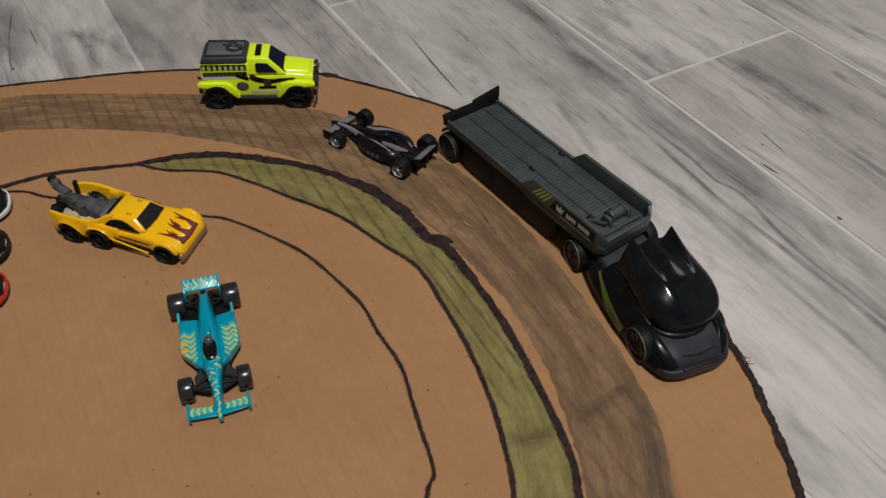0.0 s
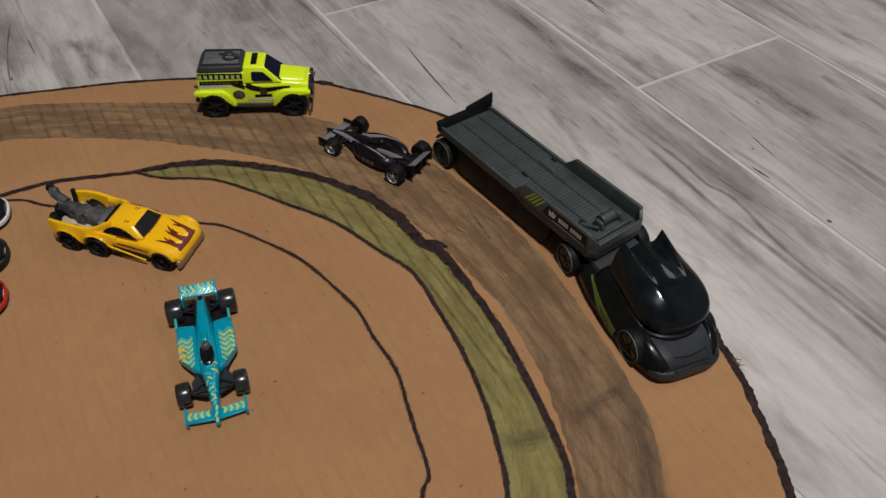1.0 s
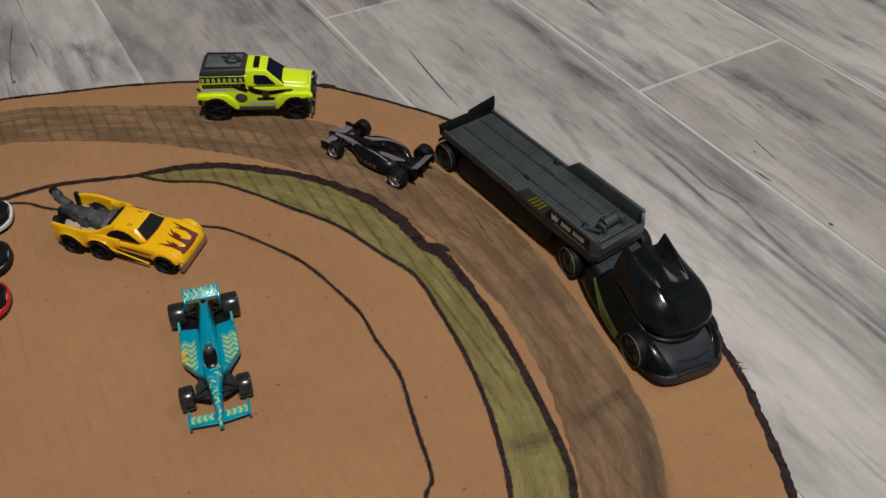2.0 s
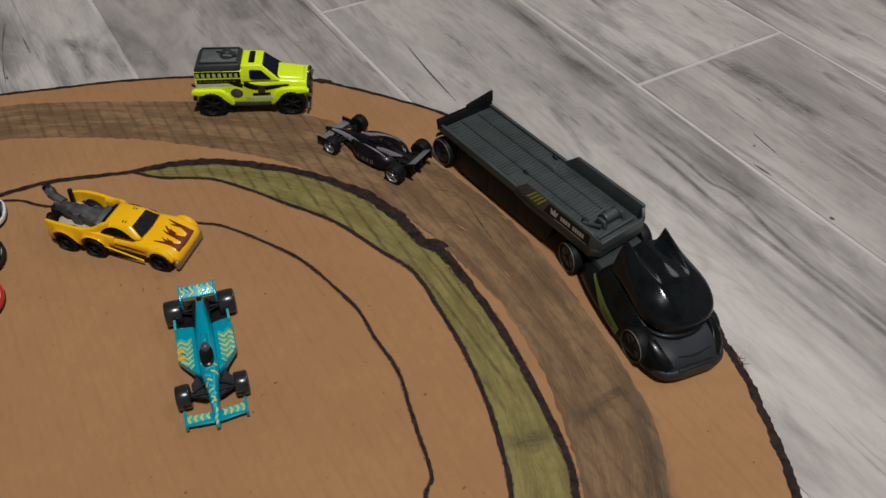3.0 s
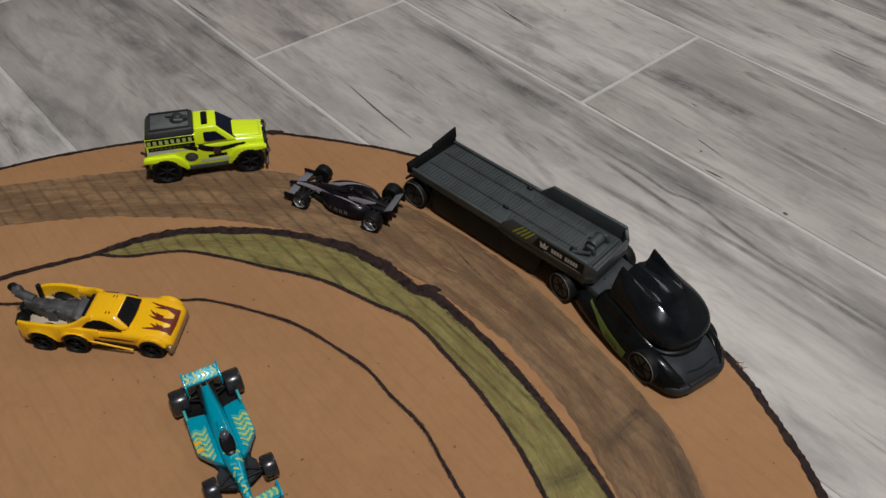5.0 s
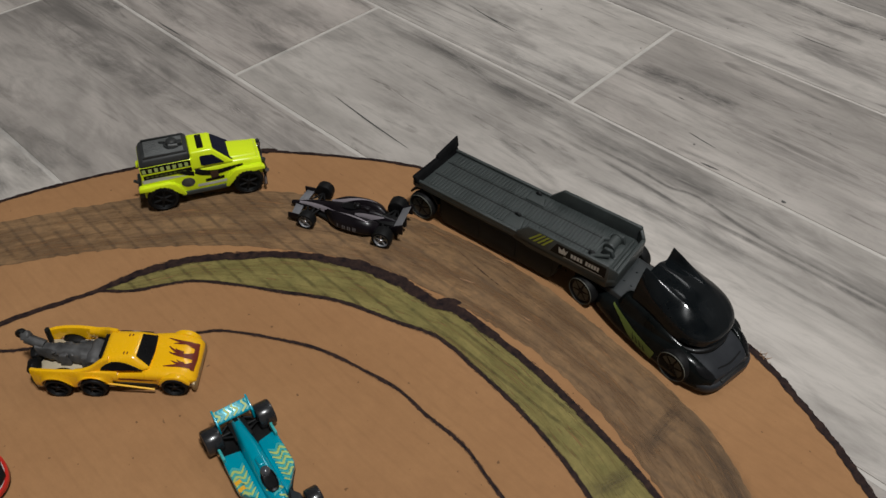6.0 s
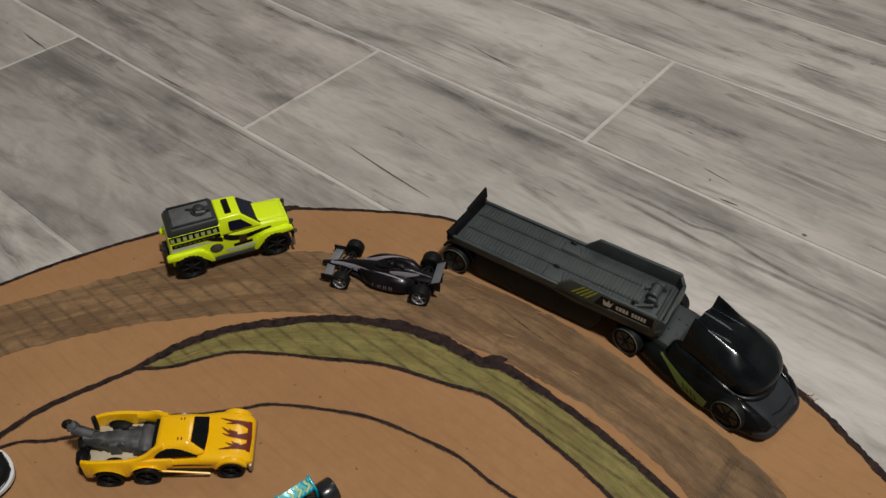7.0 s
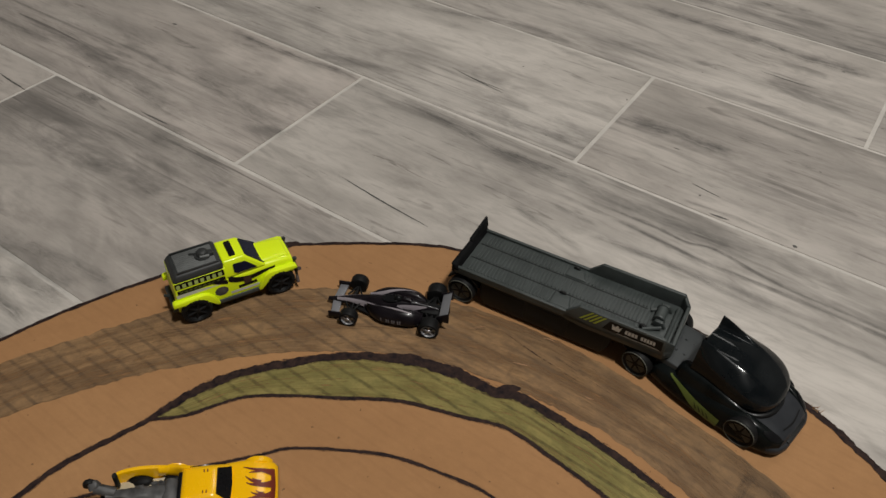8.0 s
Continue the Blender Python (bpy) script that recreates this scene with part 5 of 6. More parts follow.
def trailer(m):
    t = thing("toy_trailer", m, "grey plastic toy car-hauler trailer with ribbed deck, coupled to the cab", "toy trailer", "toy truck and trailer")
    deck = prism([(-0.0645, -0.0196), (0.0620, -0.0196), (0.0662, -0.0160), (0.0662, 0.0160), (0.0620, 0.0196), (-0.0645, 0.0196)], 0.0208, 0.0246, 0.0010)
    deck = part("deck", deck, M_DECK, t, "blue-grey ribbed loading deck")
    for y0, y1 in ((-0.0162, -0.0068), (-0.0050, 0.0060), (0.0078, 0.0166)):
        bm = bmesh.new()
        x = -0.0575
        while x < 0.0460:
            if not (-0.0062 < x < 0.0062 and abs(y0 + y1) > 0.01):
                block(x, x + 0.0011, y0, y1, 0.0244, 0.0252, 0.0003, bm)
            x += 0.0022
        tagged(part("deck_rib", bm, M_DECK, deck), kind="stuff")
    # shade of the deck's two long grooves, as charcoal strips on its surface
    for y in (-0.0059, 0.0069):
        part("groove_shade", block(-0.0600, 0.0450, y - 0.0004, y + 0.0004, 0.0243, 0.02475, 0.0001), M_SKIRT, deck)
    for s in (1, -1):
        part("deck_lip", block(-0.0640, 0.0100, s * 0.0186 - 0.0010, s * 0.0186 + 0.0010, 0.0240, 0.0262, 0.0005), M_DECK, deck)
        wall = prism([(0.0040, 0.0206), (0.0050, 0.0256), (0.0130, 0.0338), (0.0612, 0.0340), (0.0622, 0.0330), (0.0622, 0.0186), (0.0150, 0.0190)], min(s * 0.0196, s * 0.0174), max(s * 0.0196, s * 0.0174), 0.0006, "y")
        part("side_wall", wall, M_DECK, t)
        part("front_corner", hull8([(0.0615, s * 0.0196, 0.0190), (0.0662, s * 0.0158, 0.0190), (0.0642, s * 0.0150, 0.0190), (0.0602, s * 0.0178, 0.0190)],
                                   [(0.0615, s * 0.0196, 0.0338), (0.0662, s * 0.0158, 0.0292), (0.0642, s * 0.0150, 0.0292), (0.0602, s * 0.0178, 0.0338)], 0.0005), M_DECK, t)
    for y0, y1 in ((-0.0176, -0.0062), (0.0076, 0.0162)):
        part("wheel_pad", hull8([(-0.0058, y0, 0.0244), (0.0072, y0, 0.0244), (0.0044, y1, 0.0244), (-0.0056, y1, 0.0244)],
                                [(-0.0050, y0 + 0.0006, 0.0257), (0.0066, y0 + 0.0006, 0.0257), (0.0038, y1 - 0.0010, 0.0252), (-0.0050, y1 - 0.0010, 0.0252)], 0.0005), M_DECK, deck, "smooth pad between the ribs")
        # charcoal disc painting the pad's half-round notch as dark; nothing is cut
        part("notch_shade", lathe([(0.0006, -0.0008), (0.0018, -0.0007), (0.0021, 0.0000), (0.0018, 0.0007), (0.0006, 0.0008)], 16), M_SKIRT, deck, at=pose(-0.0010, y1 - 0.0006, 0.0250, 0, 0, 0))
    part("front_wall", block(0.0640, 0.0662, -0.0160, 0.0160, 0.0190, 0.0290, 0.0006), M_DECK, t)
    winch = part("winch", lathe([(0.0010, -0.0052), (0.0034, -0.0050), (0.0036, -0.0044), (0.0030, -0.0040), (0.0030, 0.0040), (0.0036, 0.0044), (0.0034, 0.0050), (0.0010, 0.0052)], 18, None, (0.0530, 0.0030, 0.0280)), M_DECK, t, "grey moulded winch drum")
    for s in (1, -1):
        part("winch_bracket", prism([(0.0495, 0.0246), (0.0585, 0.0246), (0.0560, 0.0298), (0.0515, 0.0298)], min(s * 0.0056, s * 0.0078) + 0.0030, max(s * 0.0056, s * 0.0078) + 0.0030, 0.0004, "y"), M_DECK, winch)
    part("winch_tray", block(0.0480, 0.0630, -0.0115, 0.0115, 0.0244, 0.0256, 0.0005), M_DECK, winch)
    for y0, y1 in ((-0.0100, -0.0060), (0.0060, 0.0100)):
        part("winch_arm", rod((0.0470, y0, 0.0258), (0.0560, y1, 0.0276), 0.0011), M_DECK, winch)
    part("winch_hook", ball((0.0468, -0.0082, 0.0262), 0.0022, 0.0016, 0.0014, None, 6, 10), M_SKIRT, winch)
    part("winch_rail", rod((0.0605, -0.0130, 0.0268), (0.0605, 0.0130, 0.0268), 0.0011), M_DECK, winch)
    # skirt under the deck
    skirt = prism([(-0.0450, 0.0024), (0.0290, 0.0024), (0.0325, 0.0080), (0.0345, 0.0212), (-0.0475, 0.0212), (-0.0475, 0.0080)], -0.0180, 0.0180, 0.0010, "y")
    skirt = part("skirt", skirt, M_SKIRT, t, "charcoal box skirt under the deck")
    for s in (1, -1):
        for x0, x1 in ((-0.0420, -0.0190), (-0.0170, 0.0060), (0.0080, 0.0300)):
            part("skirt_panel", block(x0, x1, s * 0.0180 - 0.0003, s * 0.0180 + 0.0003, 0.0044, 0.0180, 0.0003), M_SKIRT, skirt)
    part("coupling", block(0.0330, 0.0620, -0.0110, 0.0110, 0.0160, 0.0214, 0.0008), M_SKIRT, t)
    # tail gate with two upright fins
    part("tail_gate", block(-0.0664, -0.0632, -0.0194, 0.0194, 0.0206, 0.0254, 0.0010), M_SKIRT, t)
    spoiler = part("tail_spoiler", hull8([(-0.0608, -0.0204, 0.0240), (-0.0608, 0.0204, 0.0240), (-0.0640, 0.0208, 0.0240), (-0.0640, -0.0208, 0.0240)],
                                         [(-0.0630, -0.0204, 0.0284), (-0.0628, 0.0202, 0.0288), (-0.0656, 0.0206, 0.0290), (-0.0664, -0.0206, 0.0286)], 0.0009), M_RIM, t, "black tail spoiler")
    part("spoiler_blade", hull8([(-0.0620, 0.0016, 0.0278), (-0.0616, 0.0204, 0.0278), (-0.0650, 0.0208, 0.0278), (-0.0654, 0.0012, 0.0278)],
                                [(-0.0640, 0.0022, 0.0302), (-0.0628, 0.0206, 0.0346), (-0.0643, 0.0210, 0.0348), (-0.0658, 0.0020, 0.0304)], 0.0006), M_RIM, spoiler)
    for s in (1, -1):
        part("fender", arch(-0.0588, 0.0100, 0.0112, s * 0.0120, s * 0.0180, 0.0095, 20, 160), M_SKIRT, t)
        wheel(t, -0.0588, s * 0.0182, 0.0089, 0.0062, M_TYRE, M_TYRE, M_OLIVE, 6, s)
    part("axle", rod((-0.0588, -0.016, 0.0095), (-0.0588, 0.016, 0.0095), 0.001), M_CHROME, t)
    # side label: dark strip, lime stripes, plain crown shape, bars for the small print
    for s in (1, -1):
        y = s * 0.01966
        def plate(pts, mat, name, lift, label=""):
            bm = bmesh.new()
            bm.faces.new([bm.verts.new((px, y + s * lift, pz + 0.0012)) for px, pz in pts])
            part(name, bm, mat, t, label)
        plate([(0.0276, 0.0240), (0.0606, 0.0240), (0.0606, 0.0312), (0.0310, 0.0312)], M_BLACK, "label_strip", 0.0001, "black label strip")
        plate([(0.0360, 0.0241), (0.0594, 0.0241), (0.0594, 0.0244), (0.0360, 0.0244)], M_PALE, "label_rule", 0.0002)
        for i in range(4):
            x = 0.0140 + i * 0.0027
            plate([(x, 0.0248), (x + 0.0013, 0.0248), (x + 0.0078 - 0.0003 * i, 0.0322), (x + 0.0065 - 0.0003 * i, 0.0322)], M_STRIPE, "label_stripe", 0.0002, "lime slanted stripe")
        plate([(0.0328, 0.0258), (0.0370, 0.0258), (0.0382, 0.0300), (0.0366, 0.0282), (0.0355, 0.0304), (0.0344, 0.0282), (0.0324, 0.0300)], M_PALE, "label_mark", 0.0002, "pale pointed mark")
        for x, w in ((0.0400, 0.0013), (0.0417, 0.0015), (0.0436, 0.0015), (0.0455, 0.0014), (0.0488, 0.0013), (0.0505, 0.0013), (0.0522, 0.0012), (0.0538, 0.0013), (0.0555, 0.0012)):
            plate([(x, 0.0262), (x + w, 0.0262), (x + w, 0.0290), (x, 0.0290)], M_PALE, "label_bar", 0.0002)
    return t


trailer(pose(0.0899, 0.3819, 0, 0, 0, -54.8))

# ---------------------------------------------------------------- hauler: cab


def cab_roof():
    """Cross sections along x: neck, brim, shoulder, fin, valley (half width and height each) and the crown's height."""
    stations = [(-0.0062, 0.0148, 0.0150, 0.0164, 0.0214, 0.0152, 0.0306, 0.0114, 0.0408, 0.0078, 0.0344, 0.0366), (0.0000, 0.0152, 0.0152, 0.0170, 0.0212, 0.0160, 0.0306, 0.0112, 0.0392, 0.0080, 0.0346, 0.0368),
                (0.0065, 0.0158, 0.0158, 0.0178, 0.0212, 0.0168, 0.0304, 0.0108, 0.0372, 0.0078, 0.0350, 0.0368), (0.0130, 0.0164, 0.0162, 0.0186, 0.0212, 0.0175, 0.0298, 0.0106, 0.0353, 0.0072, 0.0352, 0.0362),
                (0.0195, 0.0168, 0.0166, 0.0192, 0.0213, 0.0180, 0.0288, 0.0106, 0.0336, 0.0068, 0.0343, 0.0348), (0.0255, 0.0164, 0.0168, 0.0190, 0.0213, 0.0176, 0.0274, 0.0102, 0.0313, 0.0064, 0.0321, 0.0325),
                (0.0305, 0.0150, 0.0170, 0.0176, 0.0212, 0.0160, 0.0259, 0.0092, 0.0289, 0.0058, 0.0295, 0.0298), (0.0345, 0.0122, 0.0172, 0.0148, 0.0210, 0.0132, 0.0244, 0.0076, 0.0265, 0.0048, 0.0269, 0.0271),
                (0.0373, 0.0080, 0.0174, 0.0104, 0.0206, 0.0092, 0.0230, 0.0054, 0.0243, 0.0034, 0.0245, 0.0246), (0.0388, 0.0036, 0.0176, 0.0050, 0.0202, 0.0044, 0.0216, 0.0028, 0.0224, 0.0016, 0.0225, 0.0226)]
    rows = []
    for x, *v in spline(stations, 0.0010):
        line = [np.array(q) for q in ((v[0], v[1]), (v[2] * 0.985, v[3] - 0.0012), (v[2], v[3]), (v[4], v[5]), (v[6], v[7]), (v[8], v[9]), (0.0, v[10]), (-v[8], v[9]))]
        half = []
        for a, b, c, d in zip([line[0]] + line, line, line[1:], line[2:]):
            for t in (0.0, 0.17, 0.34, 0.5, 0.66, 0.83):
                half.append(0.5 * (2 * b + (c - a) * t + (2 * a - 5 * b + 4 * c - d) * t * t + (3 * b - a - 3 * c + d) * t ** 3))
        rows.append([(x, y, z) for y, z in half] + [(x, 0.0, v[10])] + [(x, -y, z) for y, z in half[::-1]])
    bm = bmesh.new()
    rings(bm, rows)
    return bm


def hauler_cab(m):
    c = thing("toy_truck_cab", m, "glossy black toy truck cab with dark grey hood, on cardboard", "toy truck", "toy truck and trailer")
    low = shell([(-0.0440, 0.0150, 0.0140, 0.0040, 0.0120, 5), (-0.0380, 0.0168, 0.0155, 0.0035, 0.0130, 5), (-0.0240, 0.0188, 0.0165, 0.0030, 0.0136, 5), (-0.0100, 0.0206, 0.0172, 0.0026, 0.0150, 4.5),
                 (0.0120, 0.0210, 0.0176, 0.0026, 0.0160, 5), (0.0270, 0.0208, 0.0172, 0.0026, 0.0156, 5), (0.0380, 0.0196, 0.0150, 0.0028, 0.0130, 4.5), (0.0450, 0.0172, 0.0130, 0.0034, 0.0104, 3.5)], 26)
    part("body", low, M_BLACK, c, "glossy black lower body")
    part("rear_deck", hull8([(-0.0440, -0.0150, 0.0100), (-0.0060, -0.0166, 0.0110), (-0.0060, 0.0166, 0.0110), (-0.0440, 0.0150, 0.0100)],
                            [(-0.0430, -0.0142, 0.0156), (-0.0060, -0.0156, 0.0172), (-0.0060, 0.0156, 0.0172), (-0.0430, 0.0142, 0.0156)], 0.0007), M_DGREY, c, "dark grey coupling deck")
    for x in (-0.034, -0.0185, -0.0135):
        for y in (-0.0050, 0.0050):
            part("deck_stud", ball((x, y, 0.0166), 0.0008, 0.0008, 0.0008, None, 5, 8), M_DGREY, c)
    # hood and bumper
    hood = loft([(x, [(0.0150, 0.0050), (w, z - 0.0014), (w - 0.0020, z - 0.0002), (0.0055, z + 0.0003), (-0.0055, z + 0.0003), (-w + 0.0020, z - 0.0002), (-w, z - 0.0014), (-0.0150, 0.0050)])
                 for x, w, z in ((0.0180, 0.0160, 0.0170), (0.0300, 0.0160, 0.0169), (0.0370, 0.0158, 0.0161), (0.0425, 0.0150, 0.0148), (0.0470, 0.0140, 0.0130), (0.0496, 0.0126, 0.0114), (0.0508, 0.0112, 0.0100))])
    hood_solid = hood.copy()
    part("hood", hood, M_HOOD, c, "slate grey hood")
    part("hood_edge", decal(hood_solid, [[(0.0470, -0.0085, 0.0006), (0.0482, 0.0, 0.0009), (0.0470, 0.0095, 0.0006)]]), M_TYRE, c, "dark line across the hood's front")
    # flanks: one swelling from the rear wheel to the lamp
    flank = [(-0.0255, [(0.0182, 0.0034), (0.0190, 0.0062), (0.0182, 0.0094), (0.0168, 0.0106), (0.0152, 0.0104), (0.0140, 0.0040)]),
             (-0.0200, [(0.0196, 0.0032), (0.0206, 0.0066), (0.0192, 0.0112), (0.0172, 0.0126), (0.0152, 0.0124), (0.0140, 0.0040)]),
             (-0.0060, [(0.0216, 0.0028), (0.0226, 0.0070), (0.0202, 0.0128), (0.0176, 0.0146), (0.0152, 0.0144), (0.0140, 0.0040)]),
             (0.0100, [(0.0224, 0.0028), (0.0231, 0.0074), (0.0208, 0.0140), (0.0180, 0.0160), (0.0152, 0.0156), (0.0138, 0.0040)]),
             (0.0220, [(0.0226, 0.0028), (0.0228, 0.0086), (0.0212, 0.0152), (0.0184, 0.0174), (0.0150, 0.0166), (0.0136, 0.0040)]),
             (0.0320, [(0.0222, 0.0028), (0.0222, 0.0090), (0.0208, 0.0154), (0.0180, 0.0176), (0.0146, 0.0166), (0.0132, 0.0040)]),
             (0.0400, [(0.0210, 0.0030), (0.0214, 0.0086), (0.0196, 0.0140), (0.0168, 0.0160), (0.0138, 0.0150), (0.0124, 0.0040)]),
             (0.0462, [(0.0188, 0.0034), (0.0190, 0.0080), (0.0174, 0.0116), (0.0150, 0.0130), (0.0124, 0.0124), (0.0112, 0.0040)]),
             (0.0500, [(0.0150, 0.0044), (0.0152, 0.0076), (0.0142, 0.0094), (0.0128, 0.0101), (0.0108, 0.0099), (0.0100, 0.0044)])]
    flank_solid = {}
    for s in (1, -1):
        bm = loft(flank, 0.0014, None, s)
        flank_solid[s] = bm.copy()
        part("flank", bm, M_FLANK, c, "glossy green-black side panel swelling over the front wheel")
    part("front_bumper", shell([(0.0360, 0.0212, 0.0206, 0.0022, 0.0090, 5), (0.0430, 0.0208, 0.0202, 0.0020, 0.0090, 5), (0.0485, 0.0188, 0.0184, 0.0020, 0.0088, 4), (0.0514, 0.0155, 0.0150, 0.0022, 0.0084, 3.4), (0.0528, 0.0110, 0.0106, 0.0026, 0.0078, 3)], 24), M_HOOD, c, "dark grey rounded bumper")
    part("grille", block(0.0490, 0.0523, -0.0095, 0.0095, 0.0076, 0.0090, 0.0004), M_SKIRT, c)
    for s in (1, -1):
        part("headlight", decal(flank_solid[s], [[(0.0405, s * 0.0180, 0.0010), (0.0440, s * 0.0164, 0.0034), (0.0472, s * 0.0142, 0.0030), (0.0488, s * 0.0126, 0.0010)]], lift=0.0003), M_SMOKE, c, "dark glossy headlight")
        wheel(c, -0.0314, s * 0.0208, 0.0087, 0.0062, M_TYRE, M_TYRE, M_OLIVE, 6, s)
        wheel(c, 0.0313, s * (0.0200 if s < 0 else 0.0184), 0.0090, 0.0062, M_TYRE, M_TYRE, M_OLIVE, 6, s)
        part("green_print", decal(flank_solid[s], [[(-0.0125, 0.0134, 0.0005), (-0.0060, 0.0122, 0.0018), (0.0000, 0.0104, 0.0034), (0.0050, 0.0086, 0.0048), (0.0120, 0.0072, 0.0056), (0.0200, 0.0062, 0.0054)]], "y", 0.0003, s), M_LIME, c, "olive green claw print")
        part("claw_gap", decal(flank_solid[s], [[(0.0050 + 0.0026 * i, 0.0098 - 0.0006 * i, 0.0002), (0.0072 + 0.0026 * i, 0.0066 - 0.0004 * i, 0.0008)] for i in range(4)], "y", 0.0004, s), M_BLACK, c)
    # swept roof: two fins at the back edge that run out forward, a valley between them, a brim all round
    part("dome_lip", shell([(0.0040, 0.0176, 0.0172, 0.0158, 0.0186, 4), (0.0150, 0.0178, 0.0174, 0.0156, 0.0184, 4), (0.0250, 0.0172, 0.0168, 0.0154, 0.0182, 4), (0.0320, 0.0156, 0.0150, 0.0150, 0.0184, 4), (0.0360, 0.0128, 0.0122, 0.0146, 0.0184, 4),
                            (0.0386, 0.0088, 0.0082, 0.0142, 0.0182, 4), (0.0400, 0.0040, 0.0034, 0.0142, 0.0178, 4)], 26), M_BLACK, c, "black lip under the cab roof")
    part("cab_dome", cab_roof(), M_GLOSS, c, "glossy blue-black swept cab roof with two fins", at=pose(0, 0.0016, 0, 0, 0, 3.0))
    for s in (1, -1):
        part("side_ledge", loft([(x, [(0.0100, 0.0110), (y + 0.0012, 0.0120), (y + 0.0006, 0.0156 - d), (y - 0.0006, 0.0196 - d), (y - 0.0024, 0.0216 - d), (0.0100, 0.0216 - d)])
                                 for x, y, d in ((-0.0115, 0.0166, 0.0040), (-0.0085, 0.0176, 0.0008), (0.0000, 0.0184, 0.0), (0.0120, 0.0190, 0.0004), (0.0220, 0.0192, 0.0016), (0.0290, 0.0184, 0.0034))], 0.0014, None, s), M_FLANK, c, "black ledge beside the roof")
    return c


hauler_cab(pose(0.1344, 0.3075, 0, 0, 0, -70.4))

# ---------------------------------------------------------------- three dark parked cars


def round_nosed_car(m, label, lip, mark):
    c = thing("toy_car", m, label, "toy car", "dark toy cars parked side by side")
    body = shell([(-0.0350, 0.0120, 0.0100, 0.0040, 0.0130, 4), (-0.020, 0.0138, 0.0115, 0.0034, 0.0140, 4), (0.0, 0.0140, 0.0118, 0.0032, 0.0140, 4), (0.015, 0.0142, 0.0116, 0.0032, 0.0128, 3.4),
                  (0.024, 0.0135, 0.0102, 0.0034, 0.0114, 3.0), (0.0298, 0.0110, 0.0078, 0.0036, 0.0096, 2.6), (0.0331, 0.0064, 0.0046, 0.0040, 0.0076, 2.2)], 24)
    solid = body.copy()
    part("body", body, M_BLACK, c)
    lo = [(-0.024, -0.0110, 0.0130), (0.012, -0.0108, 0.0126), (0.012, 0.0108, 0.0126), (-0.024, 0.0110, 0.0130)]
    hi = [(-0.014, -0.0080, 0.0215), (0.001, -0.0078, 0.0215), (0.001, 0.0078, 0.0215), (-0.014, 0.0080, 0.0215)]
    cab = part("cabin", hull8(lo, hi, 0.0012), M_BLACK, c)
    part("windscreen", pane([lo[1], lo[2], hi[2], hi[1]], 0.14), M_GLASS, cab)
    half = [(0.0347, 0.0), (0.0335, 0.0070), (0.0298, 0.0117), (0.0236, 0.0141), (0.0130, 0.0149), (0.0, 0.0148)]
    edge = [tuple(q) for q in spline([(x, -y) for x, y in half[:0:-1]] + half, 0.0012)]
    part("front_lip", prism(edge + [(-0.010, 0.0150), (-0.010, -0.0150)], 0.0028, 0.0045, 0.0005), lip[0], c, lip[1])
    part("chin", prism([(x - 0.0006, y * 0.97) for x, y in edge] + [(-0.010, 0.0146), (-0.010, -0.0146)], 0.0010, 0.0029, 0.0005), M_SKIRT, c, "dark chin under the lip")
    part("lip_line", ribbon([(x - 0.0016, y * 0.93) for x, y in edge[6:-6:3]], lambda p: 0.0005, 0.2, 0.0047, 71), M_SKIRT if lip[0] is M_WHITE else M_PALE, c, "thin line along the lip")
    part("print", decal(solid, mark[0]), mark[1], c, mark[2])
    if lip[0] is M_SKIRT:
        part("lip_mark", prism([(0.0286, -0.0128), (0.0236, -0.0147), (0.0160, -0.0153), (0.0160, -0.0142), (0.0231, -0.0133), (0.0276, -0.0117)], 0.0034, 0.0055, 0.0003), M_STRIPE, c, "yellow green mark on the lip")
    for s in (1, -1):
        for x in (-0.022, 0.017):
            wheel(c, x, s * 0.0120, 0.0056, 0.0048, M_TYRE, M_SKIRT, None, 5, s)
    return c


HEAD = radians(19.5)
for (nx, ny), label, lip, mark in (
        ((-0.2042, 0.3735), "dark blue-black toy car with white front lip, on cardboard", (M_WHITE, "white front lip"), ([[(0.0270, -0.0075, 0.0016), (0.0210, -0.0085, 0.0022)]], M_LIME, "lime side mark")),
        ((-0.1932, 0.3410), "black toy car with yellow and orange hood print, on cardboard", (M_SKIRT, "dark front lip"), ([[(0.0240, -0.0085, 0.0022), (0.0120, -0.0080, 0.0030)], [(0.018, -0.003, 0.003), (0.004, 0.0, 0.004)]], M_ORANGE, "orange yellow hood print")),
        ((-0.1832, 0.3112), "black toy car with red front lip, on cardboard", (M_REDTRIM, "red front lip"), ([[(0.0250, 0.0040, 0.0008), (0.0120, 0.0045, 0.0008)]], M_PALE, "thin pale print"))):
    round_nosed_car(pose(nx - 0.0345 * math.cos(HEAD), ny - 0.0345 * math.sin(HEAD), 0, 0, 0, 19.5), label, lip, mark)

# ---------------------------------------------------------------- floor planks
PLANK_W, PLANK_L, JOINT, SEAM = 0.1515, 0.605, 0.0034, 0.0032
ALONG, ACROSS = Vector((0.4955, -0.8686)), Vector((0.8686, 0.4955))
FIRST = Vector((0.183, 0.512))
# where one end joint lies in each row, along the row from FIRST
ENDS = {-2: 0.02, -1: -0.4113, 0: -0.2020, 1: 0.0, 2: 0.1770, 3: 0.38}
plank_shape = finish(block(-PLANK_L / 2 + JOINT / 2, PLANK_L / 2 - JOINT / 2, -PLANK_W / 2 + SEAM / 2, PLANK_W / 2 - SEAM / 2, -0.008, 0.0, 0.0005), M_TILE, "plank")
turn = math.degrees(math.atan2(ALONG.y, ALONG.x))
